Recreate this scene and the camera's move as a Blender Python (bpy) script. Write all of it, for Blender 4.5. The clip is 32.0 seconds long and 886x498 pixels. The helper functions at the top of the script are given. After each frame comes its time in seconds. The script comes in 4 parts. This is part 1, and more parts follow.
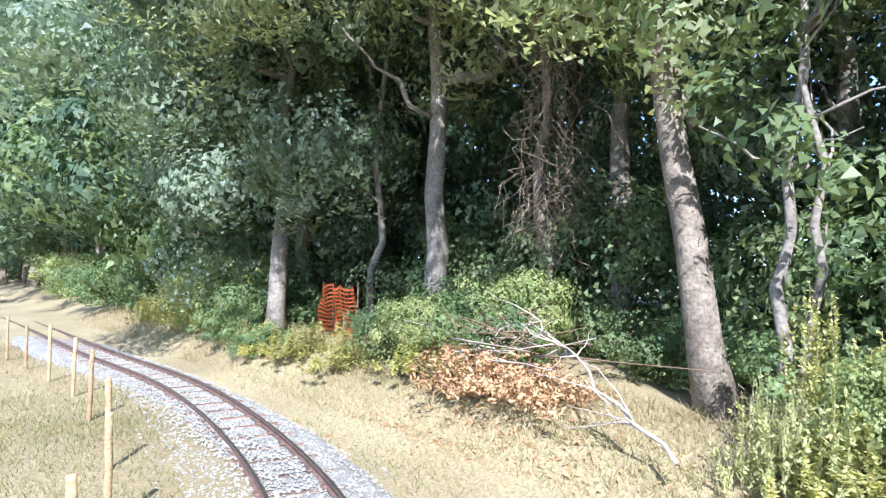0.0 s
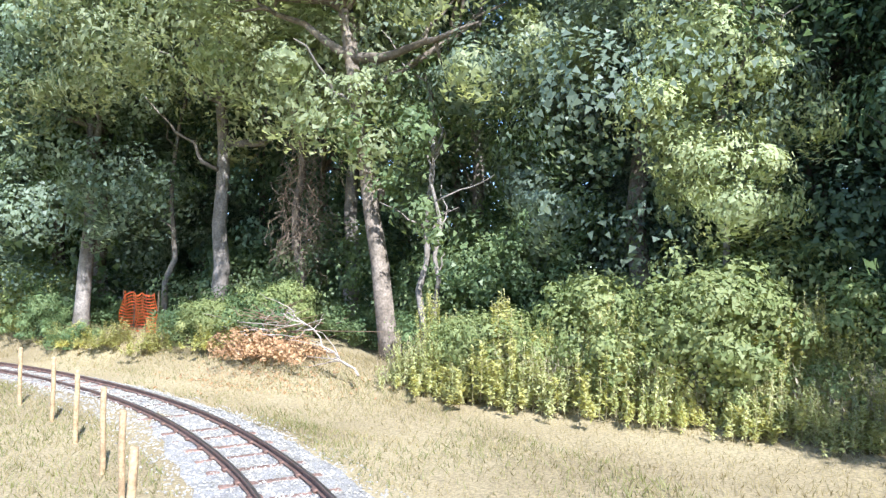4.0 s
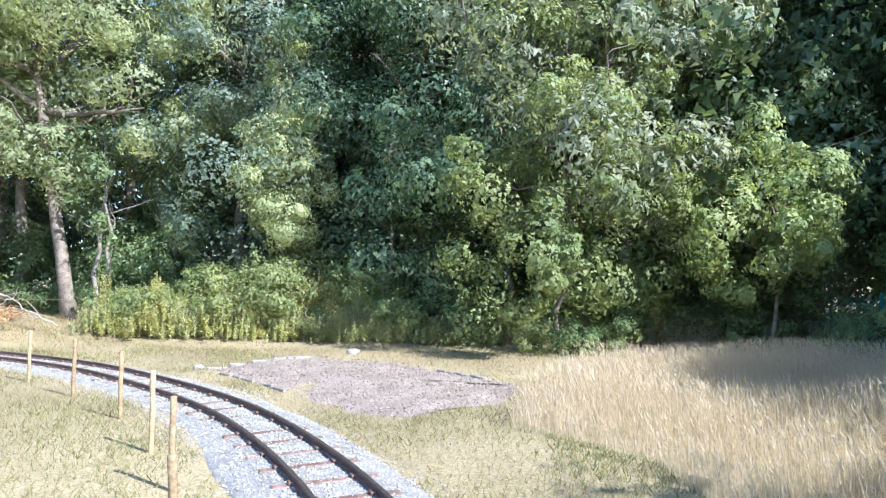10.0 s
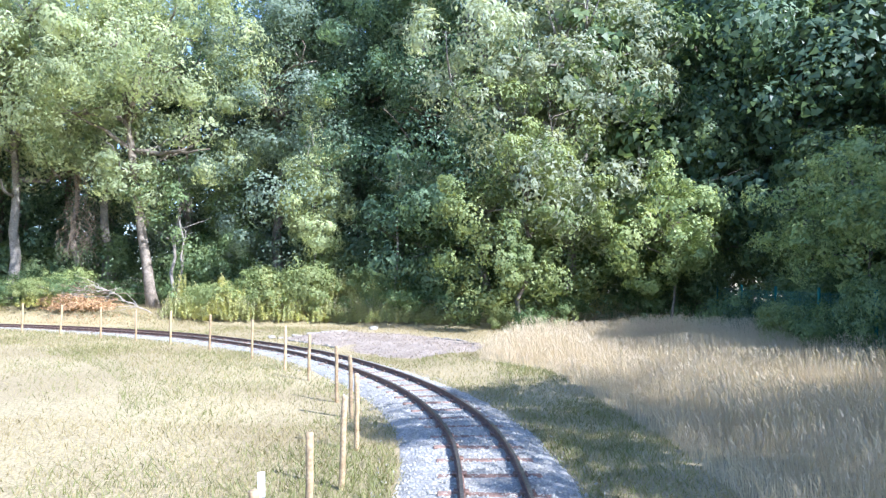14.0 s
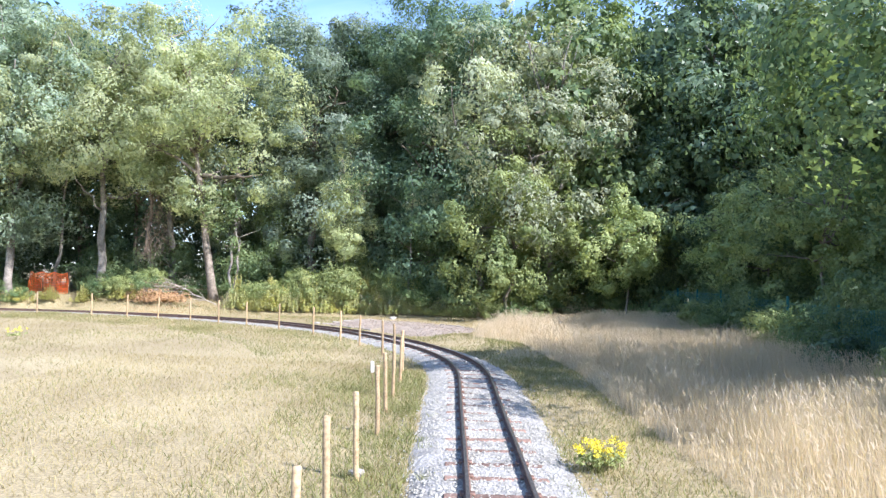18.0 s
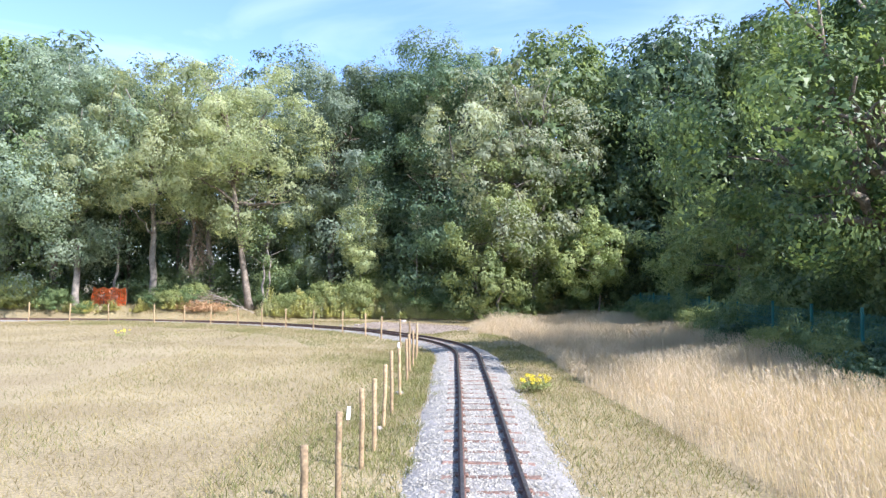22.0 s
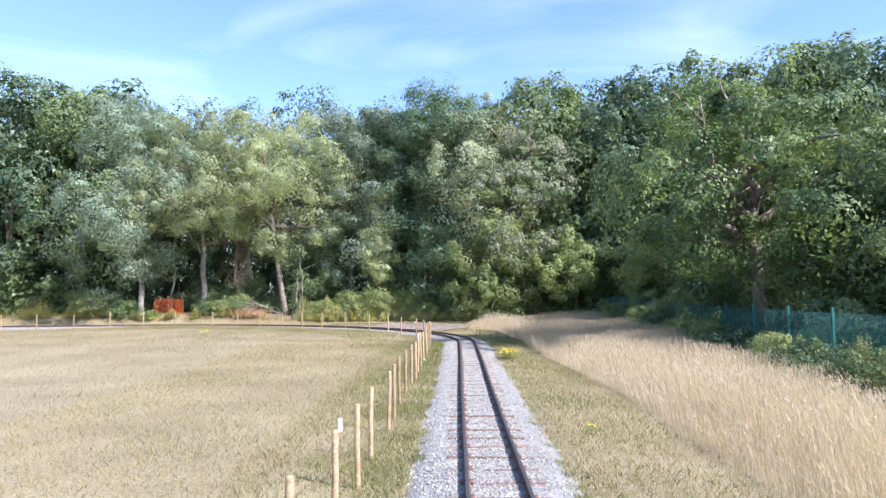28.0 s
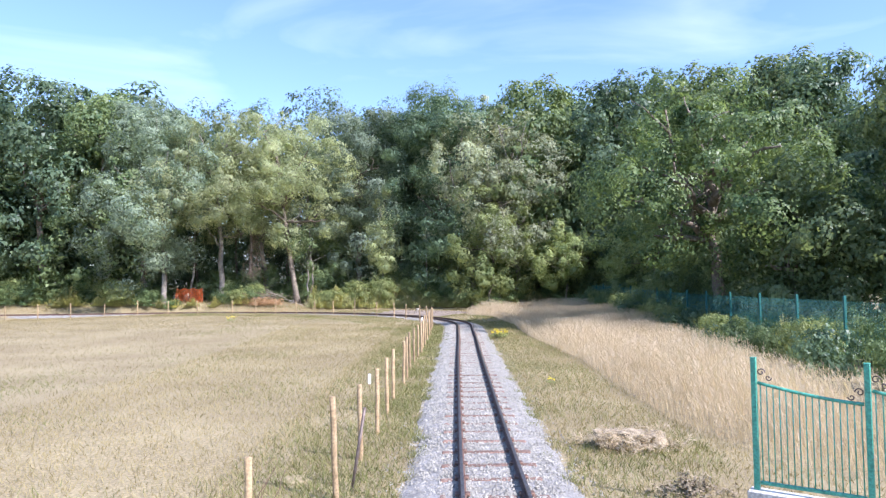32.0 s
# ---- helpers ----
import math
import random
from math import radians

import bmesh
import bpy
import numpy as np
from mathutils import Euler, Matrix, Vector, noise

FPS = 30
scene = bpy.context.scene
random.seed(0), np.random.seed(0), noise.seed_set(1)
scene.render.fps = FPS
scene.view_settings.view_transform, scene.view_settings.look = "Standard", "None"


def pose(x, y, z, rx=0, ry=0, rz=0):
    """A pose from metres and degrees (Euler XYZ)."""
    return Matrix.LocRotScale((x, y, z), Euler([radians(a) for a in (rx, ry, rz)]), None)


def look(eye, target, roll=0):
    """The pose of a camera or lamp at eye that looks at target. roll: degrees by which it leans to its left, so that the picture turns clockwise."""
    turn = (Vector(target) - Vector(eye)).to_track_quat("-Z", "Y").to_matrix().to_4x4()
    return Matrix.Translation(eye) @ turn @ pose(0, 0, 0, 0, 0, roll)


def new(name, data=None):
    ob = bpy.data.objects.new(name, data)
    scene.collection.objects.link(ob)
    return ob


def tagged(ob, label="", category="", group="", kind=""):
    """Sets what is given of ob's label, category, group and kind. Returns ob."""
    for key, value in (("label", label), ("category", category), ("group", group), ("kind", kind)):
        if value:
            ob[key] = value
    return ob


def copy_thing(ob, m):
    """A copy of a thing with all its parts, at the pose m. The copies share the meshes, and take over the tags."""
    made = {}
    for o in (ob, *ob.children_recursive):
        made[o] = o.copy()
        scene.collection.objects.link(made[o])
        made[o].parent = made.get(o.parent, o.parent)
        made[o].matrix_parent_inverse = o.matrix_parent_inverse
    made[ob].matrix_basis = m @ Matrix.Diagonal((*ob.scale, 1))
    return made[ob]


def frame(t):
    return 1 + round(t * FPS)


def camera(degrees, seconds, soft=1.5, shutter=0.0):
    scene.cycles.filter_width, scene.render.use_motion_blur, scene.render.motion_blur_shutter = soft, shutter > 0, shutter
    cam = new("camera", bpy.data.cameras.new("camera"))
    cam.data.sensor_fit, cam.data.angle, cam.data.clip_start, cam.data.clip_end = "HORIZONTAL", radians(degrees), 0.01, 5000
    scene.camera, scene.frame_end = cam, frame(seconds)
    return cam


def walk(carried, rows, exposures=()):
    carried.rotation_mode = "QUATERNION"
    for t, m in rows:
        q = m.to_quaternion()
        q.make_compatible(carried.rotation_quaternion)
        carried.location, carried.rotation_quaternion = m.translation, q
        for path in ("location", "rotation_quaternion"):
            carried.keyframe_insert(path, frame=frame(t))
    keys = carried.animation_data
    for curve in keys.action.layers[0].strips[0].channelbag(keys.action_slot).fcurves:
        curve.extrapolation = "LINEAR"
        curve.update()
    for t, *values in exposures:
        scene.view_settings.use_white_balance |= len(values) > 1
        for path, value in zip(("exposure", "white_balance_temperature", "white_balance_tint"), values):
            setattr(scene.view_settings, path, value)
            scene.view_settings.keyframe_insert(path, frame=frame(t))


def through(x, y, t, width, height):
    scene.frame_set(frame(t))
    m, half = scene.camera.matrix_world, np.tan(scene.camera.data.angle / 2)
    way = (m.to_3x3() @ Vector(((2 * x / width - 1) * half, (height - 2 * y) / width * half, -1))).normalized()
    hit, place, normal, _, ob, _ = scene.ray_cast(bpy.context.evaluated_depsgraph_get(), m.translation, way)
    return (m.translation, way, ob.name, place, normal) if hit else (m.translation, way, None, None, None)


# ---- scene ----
cam = camera(65.62, 32.0, soft=1.35)
# seconds, eye, target, roll: a narrow-gauge train backs away round a bend and along a straight
PATH = [
    (0, (-7.676, 44.619, 1.931), (-15.509, 50.827, 2.252), 0.82),
    (0.5, (-7.140, 44.147, 1.931), (-14.699, 50.688, 2.238), 0.56),
    (1, (-6.623, 43.699, 1.929), (-13.914, 50.536, 2.245), 0.44),
    (1.5, (-6.117, 43.251, 1.926), (-13.137, 50.364, 2.261), 0.40),
    (2, (-5.611, 42.785, 1.924), (-12.342, 50.171, 2.287), 0.25),
    (2.5, (-5.077, 42.287, 1.925), (-11.502, 49.940, 2.311), 0.19),
    (3, (-4.533, 41.760, 1.920), (-10.635, 49.671, 2.351), 0.21),
    (3.5, (-3.990, 41.211, 1.898), (-9.726, 49.387, 2.389), 0.47),
    (5.5, (-2.180, 38.449, 1.909), (-6.246, 47.575, 2.334), 0.33),
    (6, (-1.800, 37.766, 1.911), (-5.425, 47.077, 2.308), 0.47),
    (6.5, (-1.461, 37.069, 1.913), (-4.597, 46.556, 2.318), 0.34),
    (7, (-1.157, 36.363, 1.915), (-3.741, 46.015, 2.327), 0.45),
    (7.5, (-0.879, 35.630, 1.911), (-2.871, 45.420, 2.333), 0.65),
    (8, (-0.629, 34.845, 1.899), (-2.050, 44.735, 2.318), 0.72),
    (8.5, (-0.422, 34.007, 1.914), (-1.322, 43.959, 2.308), 0.60),
    (9, (-0.298, 33.131, 1.899), (-0.810, 43.111, 2.276), 0.63),
    (9.5, (-0.235, 32.239, 1.867), (-0.544, 42.228, 2.240), 0.91),
    (10, (-0.221, 31.406, 1.896), (-0.439, 41.397, 2.264), 0.91),
    (10.5, (-0.233, 30.580, 1.917), (-0.403, 40.573, 2.268), 0.82),
    (11, (-0.261, 29.748, 1.934), (-0.386, 39.741, 2.268), 0.75),
    (11.5, (-0.263, 28.939, 1.927), (-0.362, 38.934, 2.253), 0.65),
    (12, (-0.257, 28.090, 1.924), (-0.342, 38.084, 2.242), 0.51),
    (12.5, (-0.243, 27.217, 1.931), (-0.304, 37.211, 2.251), 0.30),
    (13, (-0.230, 26.336, 1.933), (-0.272, 36.331, 2.263), 0.30),
    (13.5, (-0.228, 25.502, 1.937), (-0.273, 35.496, 2.267), 0.56),
    (14, (-0.254, 24.670, 1.944), (-0.303, 34.664, 2.277), 0.65),
    (14.5, (-0.302, 23.815, 1.968), (-0.350, 33.810, 2.297), 0.72),
    (16.5, (-0.319, 20.401, 1.937), (-0.360, 30.394, 2.309), 0.95),
    (17, (-0.349, 19.569, 1.963), (-0.384, 29.561, 2.343), 1.21),
    (17.5, (-0.383, 18.751, 1.943), (-0.423, 28.743, 2.328), 1.22),
    (18, (-0.385, 17.962, 1.935), (-0.446, 27.954, 2.319), 1.39),
    (18.5, (-0.378, 17.197, 1.928), (-0.471, 27.190, 2.308), 1.40),
    (19, (-0.357, 16.462, 1.926), (-0.481, 26.454, 2.305), 1.49),
    (19.5, (-0.348, 15.728, 1.913), (-0.486, 25.721, 2.284), 1.48),
    (20, (-0.339, 14.976, 1.911), (-0.478, 24.968, 2.288), 1.34),
    (20.5, (-0.344, 14.227, 1.914), (-0.468, 24.218, 2.324), 1.09),
    (21, (-0.370, 13.487, 1.913), (-0.473, 23.477, 2.362), 0.79),
    (21.5, (-0.365, 12.764, 1.906), (-0.452, 22.751, 2.397), 0.59),
    (22, (-0.372, 12.058, 1.906), (-0.447, 22.044, 2.435), 0.46),
    (22.5, (-0.387, 11.361, 1.911), (-0.458, 21.345, 2.466), 0.36),
    (23, (-0.401, 10.656, 1.922), (-0.475, 20.639, 2.485), 0.22),
    (23.5, (-0.418, 9.943, 1.945), (-0.484, 19.927, 2.513), 0.13),
    (24, (-0.429, 9.228, 1.962), (-0.487, 19.212, 2.537), 0.07),
    (24.5, (-0.432, 8.536, 1.957), (-0.471, 18.519, 2.546), -0.11),
    (25, (-0.428, 7.836, 1.956), (-0.456, 17.817, 2.566), -0.20),
    (25.5, (-0.428, 7.130, 1.955), (-0.451, 17.110, 2.593), -0.27),
    (27.5, (-0.432, 4.690, 1.923), (-0.512, 14.668, 2.578), -0.55),
    (28, (-0.441, 4.219, 1.918), (-0.539, 14.198, 2.547), -0.47),
    (28.5, (-0.435, 3.749, 1.922), (-0.544, 13.732, 2.502), -0.51),
    (29, (-0.436, 3.286, 1.922), (-0.557, 13.272, 2.440), -0.57),
    (29.5, (-0.445, 2.829, 1.915), (-0.567, 12.817, 2.385), -0.53),
    (30, (-0.430, 2.359, 1.893), (-0.559, 12.348, 2.336), -0.44),
    (30.5, (-0.421, 1.884, 1.880), (-0.549, 11.874, 2.314), -0.45),
    (31, (-0.409, 1.415, 1.908), (-0.537, 11.405, 2.337), -0.44),
    (31.5, (-0.396, 0.958, 1.938), (-0.507, 10.948, 2.381), -0.68),
    (32, (-0.393, 0.511, 1.957), (-0.498, 10.499, 2.421), -0.74),
]
walk(cam, [(t, look(eye, target, roll)) for t, eye, target, roll in PATH], exposures=[(0, 1.78, 5300, 17), (7, 1.8, 5500, 16), (10, 1.82, 5300, 16), (12, 1.98, 5250, 16), (14, 2.02, 5200, 17), (17, 1.87, 5500, 18), (20, 1.7, 5700, 19), (28, 1.5, 5600, 23), (32, 1.44, 5600, 24)])

# ---- light ----
SUN = Vector((0.81, -0.58, 0.88)).normalized()
world = bpy.data.worlds.new("sky")
scene.world = world
world.use_nodes = True
wn, wl = world.node_tree.nodes, world.node_tree.links
wn.clear()
w_out = wn.new("ShaderNodeOutputWorld")
w_bg = wn.new("ShaderNodeBackground")
w_bg.inputs["Strength"].default_value = 0.11
w_sky = wn.new("ShaderNodeTexSky")
w_sky.sky_type = 'NISHITA'
w_sky.sun_disc = False
w_sky.sun_elevation = math.asin(SUN.z)
w_sky.sun_rotation = math.atan2(SUN.x, SUN.y)
w_sky.air_density, w_sky.dust_density, w_sky.ozone_density = 1.0, 0.6, 3.0
# thin high cirrus, drawn out along one way
w_co = wn.new("ShaderNodeTexCoord")
w_map = wn.new("ShaderNodeMapping")
w_map.inputs["Scale"].default_value = (1.3, 3.4, 7.0)
w_map.inputs["Rotation"].default_value = (0.2, 0.25, 0.6)
w_noise = wn.new("ShaderNodeTexNoise")
w_noise.inputs["Scale"].default_value = 1.5
w_noise.inputs["Detail"].default_value = 7
w_noise.inputs["Distortion"].default_value = 0.7
w_ramp = wn.new("ShaderNodeValToRGB")
w_ramp.color_ramp.elements[0].position, w_ramp.color_ramp.elements[0].color = 0.50, (0, 0, 0, 1)
w_ramp.color_ramp.elements[1].position, w_ramp.color_ramp.elements[1].color = 0.9, (0.26, 0.26, 0.26, 1)
w_mix = wn.new("ShaderNodeMixRGB")
w_mix.inputs[2].default_value = (7.5, 7.8, 8.2, 1)
wl.new(w_co.outputs["Generated"], w_map.inputs[0])
wl.new(w_map.outputs[0], w_noise.inputs["Vector"])
wl.new(w_noise.outputs["Fac"], w_ramp.inputs[0])
wl.new(w_ramp.outputs[0], w_mix.inputs[0])
wl.new(w_sky.outputs[0], w_mix.inputs[1])
wl.new(w_mix.outputs[0], w_bg.inputs[0])
wl.new(w_bg.outputs[0], w_out.inputs[0])

sun = new("sun", bpy.data.lights.new("sun", 'SUN'))
sun.data.energy, sun.data.angle, sun.data.color = 3.8, radians(0.53), (1.0, 0.94, 0.85)
sun.matrix_world = look(SUN * 60, (0, 0, 0))


# ---- materials ----
def mat(name, colour, colour2=None, scale=8.0, rough=0.8, bump=0.0, bump_scale=40.0, fine=None, island=0.0, obj=0.0, metal=0.0, detail=6.0, hue=0.0):
    """A surface of two colours in a coarse noise, with fine speckle, random shifts and relief."""
    m = bpy.data.materials.new(name)
    m.use_nodes = True
    n, l = m.node_tree.nodes, m.node_tree.links
    b = n["Principled BSDF"]
    b.inputs["Roughness"].default_value, b.inputs["Metallic"].default_value = rough, metal
    co = n.new("ShaderNodeTexCoord")
    no = n.new("ShaderNodeTexNoise")
    no.inputs["Scale"].default_value, no.inputs["Detail"].default_value = scale, detail
    l.new(co.outputs["Object"], no.inputs["Vector"])
    rp = n.new("ShaderNodeValToRGB")
    rp.color_ramp.elements[0].position, rp.color_ramp.elements[1].position = 0.36, 0.64
    rp.color_ramp.elements[0].color = (*colour, 1)
    rp.color_ramp.elements[1].color = (*(colour2 or colour), 1)
    l.new(no.outputs["Fac"], rp.inputs[0])
    last = rp.outputs[0]
    if fine:
        f = n.new("ShaderNodeTexNoise")
        f.inputs["Scale"].default_value, f.inputs["Detail"].default_value = fine, 3
        l.new(co.outputs["Object"], f.inputs["Vector"])
        mr = n.new("ShaderNodeMapRange")
        mr.inputs[1].default_value, mr.inputs[2].default_value, mr.inputs[3].default_value, mr.inputs[4].default_value = 0.3, 0.7, 0.65, 1.3
        l.new(f.outputs["Fac"], mr.inputs[0])
        mx = n.new("ShaderNodeMixRGB")
        mx.blend_type = 'MULTIPLY'
        mx.inputs[0].default_value = 1
        l.new(last, mx.inputs[1])
        l.new(mr.outputs[0], mx.inputs[2])
        last = mx.outputs[0]
    for amount, source in ((island, "isl"), (obj, "obj")):
        if amount:
            if source == "isl":
                r = n.new("ShaderNodeNewGeometry").outputs["Random Per Island"]
            else:
                r = n.new("ShaderNodeObjectInfo").outputs["Random"]
            hs = n.new("ShaderNodeHueSaturation")
            mv = n.new("ShaderNodeMapRange")
            mv.inputs[3].default_value, mv.inputs[4].default_value = 1 - amount, 1 + amount
            l.new(r, mv.inputs[0])
            l.new(mv.outputs[0], hs.inputs["Value"])
            if hue:
                mh = n.new("ShaderNodeMapRange")
                mh.inputs[3].default_value, mh.inputs[4].default_value = 0.5 - hue, 0.5 + hue
                l.new(r, mh.inputs[0])
                l.new(mh.outputs[0], hs.inputs["Hue"])
            l.new(last, hs.inputs["Color"])
            last = hs.outputs[0]
    l.new(last, b.inputs["Base Color"])
    if bump:
        bn = n.new("ShaderNodeTexNoise")
        bn.inputs["Scale"].default_value, bn.inputs["Detail"].default_value = bump_scale, 6
        l.new(co.outputs["Object"], bn.inputs["Vector"])
        bp = n.new("ShaderNodeBump")
        bp.inputs["Strength"].default_value, bp.inputs["Distance"].default_value = bump, 0.02
        l.new(bn.outputs["Fac"], bp.inputs["Height"])
        l.new(bp.outputs[0], b.inputs["Normal"])
    return m


def leaf_mat(name, dark, light, through=0.3, gloss=0.55, clump=0.9):
    """Thin leaves: they scatter, let some light through and shine a little; each leaf has its own shade."""
    m = bpy.data.materials.new(name)
    m.use_nodes = True
    n, l = m.node_tree.nodes, m.node_tree.links
    n.clear()
    out = n.new("ShaderNodeOutputMaterial")
    r = n.new("ShaderNodeNewGeometry").outputs["Random Per Island"]
    co = n.new("ShaderNodeTexCoord")
    no = n.new("ShaderNodeTexNoise")
    no.inputs["Scale"].default_value, no.inputs["Detail"].default_value = clump, 2
    l.new(co.outputs["Object"], no.inputs["Vector"])
    ad = n.new("ShaderNodeMath")
    ad.operation = 'ADD'
    mm = n.new("ShaderNodeMath")
    mm.operation = 'MULTIPLY'
    mm.inputs[1].default_value = 0.42
    l.new(r, mm.inputs[0])
    l.new(mm.outputs[0], ad.inputs[0])
    mr = n.new("ShaderNodeMapRange")
    mr.inputs[1].default_value, mr.inputs[2].default_value, mr.inputs[3].default_value, mr.inputs[4].default_value = 0.32, 0.68, -0.1, 0.55
    l.new(no.outputs["Fac"], mr.inputs[0])
    l.new(mr.outputs[0], ad.inputs[1])
    mx = n.new("ShaderNodeMixRGB")
    mx.inputs[1].default_value, mx.inputs[2].default_value = (*dark, 1), (*light, 1)
    l.new(ad.outputs[0], mx.inputs[0])
    hs = n.new("ShaderNodeHueSaturation")
    ob = n.new("ShaderNodeObjectInfo").outputs["Random"]
    mv = n.new("ShaderNodeMapRange")
    mv.inputs[3].default_value, mv.inputs[4].default_value = 0.82, 1.2
    l.new(ob, mv.inputs[0])
    l.new(mv.outputs[0], hs.inputs["Value"])
    l.new(mx.outputs[0], hs.inputs["Color"])
    d = n.new("ShaderNodeBsdfPrincipled")
    d.inputs["Roughness"].default_value = gloss
    d.inputs["Specular IOR Level"].default_value = 0.32
    t = n.new("ShaderNodeBsdfTranslucent")
    warm = n.new("ShaderNodeMixRGB")
    warm.blend_type = 'MULTIPLY'
    warm.inputs[0].default_value = 1
    warm.inputs[2].default_value = (1.25, 1.2, 0.75, 1)
    l.new(hs.outputs[0], warm.inputs[1])
    l.new(hs.outputs[0], d.inputs["Base Color"])
    l.new(warm.outputs[0], t.inputs["Color"])
    ms = n.new("ShaderNodeMixShader")
    ms.inputs[0].default_value = through
    l.new(d.outputs[0], ms.inputs[1])
    l.new(t.outputs[0], ms.inputs[2])
    l.new(ms.outputs[0], out.inputs[0])
    return m


M_ground = mat("dry_turf", (0.245, 0.195, 0.1), (0.318, 0.262, 0.14), scale=0.35, rough=0.95, bump=0.25, bump_scale=35, fine=28)
M_blade = leaf_mat("dry_grass_blades", (0.272, 0.226, 0.112), (0.376, 0.319, 0.17), through=0.3, gloss=0.75, clump=0.35)
M_green_blade = leaf_mat("green_grass_blades", (0.145, 0.162, 0.05), (0.265, 0.262, 0.09), through=0.3, gloss=0.6)
M_hay = leaf_mat("ripe_tall_grass", (0.44, 0.365, 0.255), (0.58, 0.495, 0.37), through=0.42, gloss=0.75, clump=0.5)
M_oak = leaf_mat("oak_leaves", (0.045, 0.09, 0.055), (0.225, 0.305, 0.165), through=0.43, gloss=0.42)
# oak leaves paled and blued: haze and sunlight put into the colour
M_oak_hazy_lit = leaf_mat("hazy_sunlit_oak_leaves", (0.12, 0.175, 0.125), (0.4, 0.48, 0.33), through=0.5, gloss=0.42)
# yellower copy of the oak green, with sunlight on the eastern oak mixed in
M_oak_warm = leaf_mat("sunny_oak_leaves", (0.05, 0.1, 0.045), (0.27, 0.345, 0.125), through=0.44, gloss=0.42)
M_oak2 = leaf_mat("broad_leaves", (0.075, 0.13, 0.06), (0.32, 0.39, 0.17), through=0.46, gloss=0.45)
M_ash = leaf_mat("pale_feathery_leaves", (0.28, 0.335, 0.18), (0.565, 0.6, 0.35), through=0.55)
M_ash_grey = leaf_mat("thin_grey_green_leaves", (0.235, 0.28, 0.175), (0.5, 0.525, 0.35), through=0.48)
M_column = leaf_mat("pale_drooping_leaves", (0.26, 0.31, 0.14), (0.5, 0.53, 0.28), through=0.42)
M_lime = leaf_mat("yellow_green_leaves", (0.185, 0.25, 0.09), (0.44, 0.49, 0.2), through=0.4)
M_shrub = leaf_mat("shrub_leaves", (0.2, 0.26, 0.09), (0.5, 0.52, 0.22), through=0.4)
M_weed = leaf_mat("willowherb_leaves", (0.37, 0.38, 0.13), (0.64, 0.61, 0.26), through=0.45, clump=1.6)
M_gold = leaf_mat("yellowed_weed_leaves", (0.33, 0.365, 0.14), (0.61, 0.6, 0.29), through=0.42, clump=1.6)
M_bramble = leaf_mat("bramble_leaves", (0.065, 0.12, 0.045), (0.24, 0.3, 0.115))
M_deadleaf = leaf_mat("withered_leaves", (0.32, 0.18, 0.085), (0.6, 0.4, 0.21), through=0.15, gloss=0.8)
M_bark = mat("grey_brown_bark", (0.13, 0.105, 0.075), (0.26, 0.215, 0.16), scale=5, rough=0.95, bump=0.9, bump_scale=22, fine=24)
M_bark_pale = mat("pale_bark", (0.16, 0.14, 0.11), (0.3, 0.265, 0.215), scale=3, rough=0.9, bump=0.6, bump_scale=18, fine=20)
M_deadwood = mat("bleached_dead_wood", (0.30, 0.25, 0.19), (0.47, 0.41, 0.33), scale=7, rough=0.9, bump=0.5, bump_scale=30)
M_twig = mat("brown_twigs", (0.12, 0.075, 0.045), (0.24, 0.165, 0.10), scale=9, rough=0.95)
M_straw = mat("pale_straw_stems", (0.34, 0.3, 0.15), (0.5, 0.44, 0.24), scale=9, rough=0.9)
M_tendril = mat("dead_brown_tendrils", (0.2, 0.14, 0.09), (0.36, 0.28, 0.19), scale=4, rough=0.95)
M_rail = mat("rusty_rail_steel", (0.11, 0.066, 0.048), (0.19, 0.115, 0.08), scale=9, rough=0.7, bump=0.3, bump_scale=90, fine=60, metal=0.1)
M_head = mat("worn_rail_head", (0.16, 0.14, 0.125), (0.24, 0.215, 0.20), scale=12, rough=0.38, fine=50, metal=0.8)
M_sleeper = mat("rust_brown_sleeper", (0.135, 0.082, 0.058), (0.235, 0.15, 0.108), scale=6, rough=0.9, bump=0.5, bump_scale=40, fine=30, obj=0.25)
M_ballast = mat("grey_limestone_bed", (0.228, 0.217, 0.188), (0.315, 0.303, 0.27), scale=5, rough=0.95, bump=1.0, bump_scale=60, fine=45)
M_stone = mat("grey_limestone_chips", (0.234, 0.222, 0.18), (0.34, 0.325, 0.268), scale=7, rough=0.9, island=0.2, fine=60)
M_stake = mat("pale_peeled_timber", (0.296, 0.203, 0.101), (0.406, 0.296, 0.160), scale=6, rough=0.8, bump=0.3, bump_scale=40, fine=35, obj=0.22)
M_greenpaint = mat("green_painted_steel", (0.060, 0.30, 0.205), (0.085, 0.36, 0.255), scale=10, rough=0.45, fine=50)
M_meshpaint = mat("green_coated_wire", (0.009, 0.1, 0.085), (0.018, 0.14, 0.115), scale=4, rough=0.5)
M_iron = mat("dull_bare_iron", (0.10, 0.075, 0.06), (0.20, 0.16, 0.135), scale=15, rough=0.6, metal=0.5)
M_orange = mat("orange_plastic_net", (0.78, 0.12, 0.015), (0.88, 0.20, 0.04), scale=3, rough=0.55)
M_mulch = mat("grey_bark_chippings", (0.225, 0.18, 0.135), (0.31, 0.255, 0.195), scale=1.6, rough=0.95, bump=0.9, bump_scale=45, fine=30)
M_chip = mat("wood_chips", (0.225, 0.18, 0.13), (0.34, 0.28, 0.21), scale=5, rough=0.95, island=0.16)
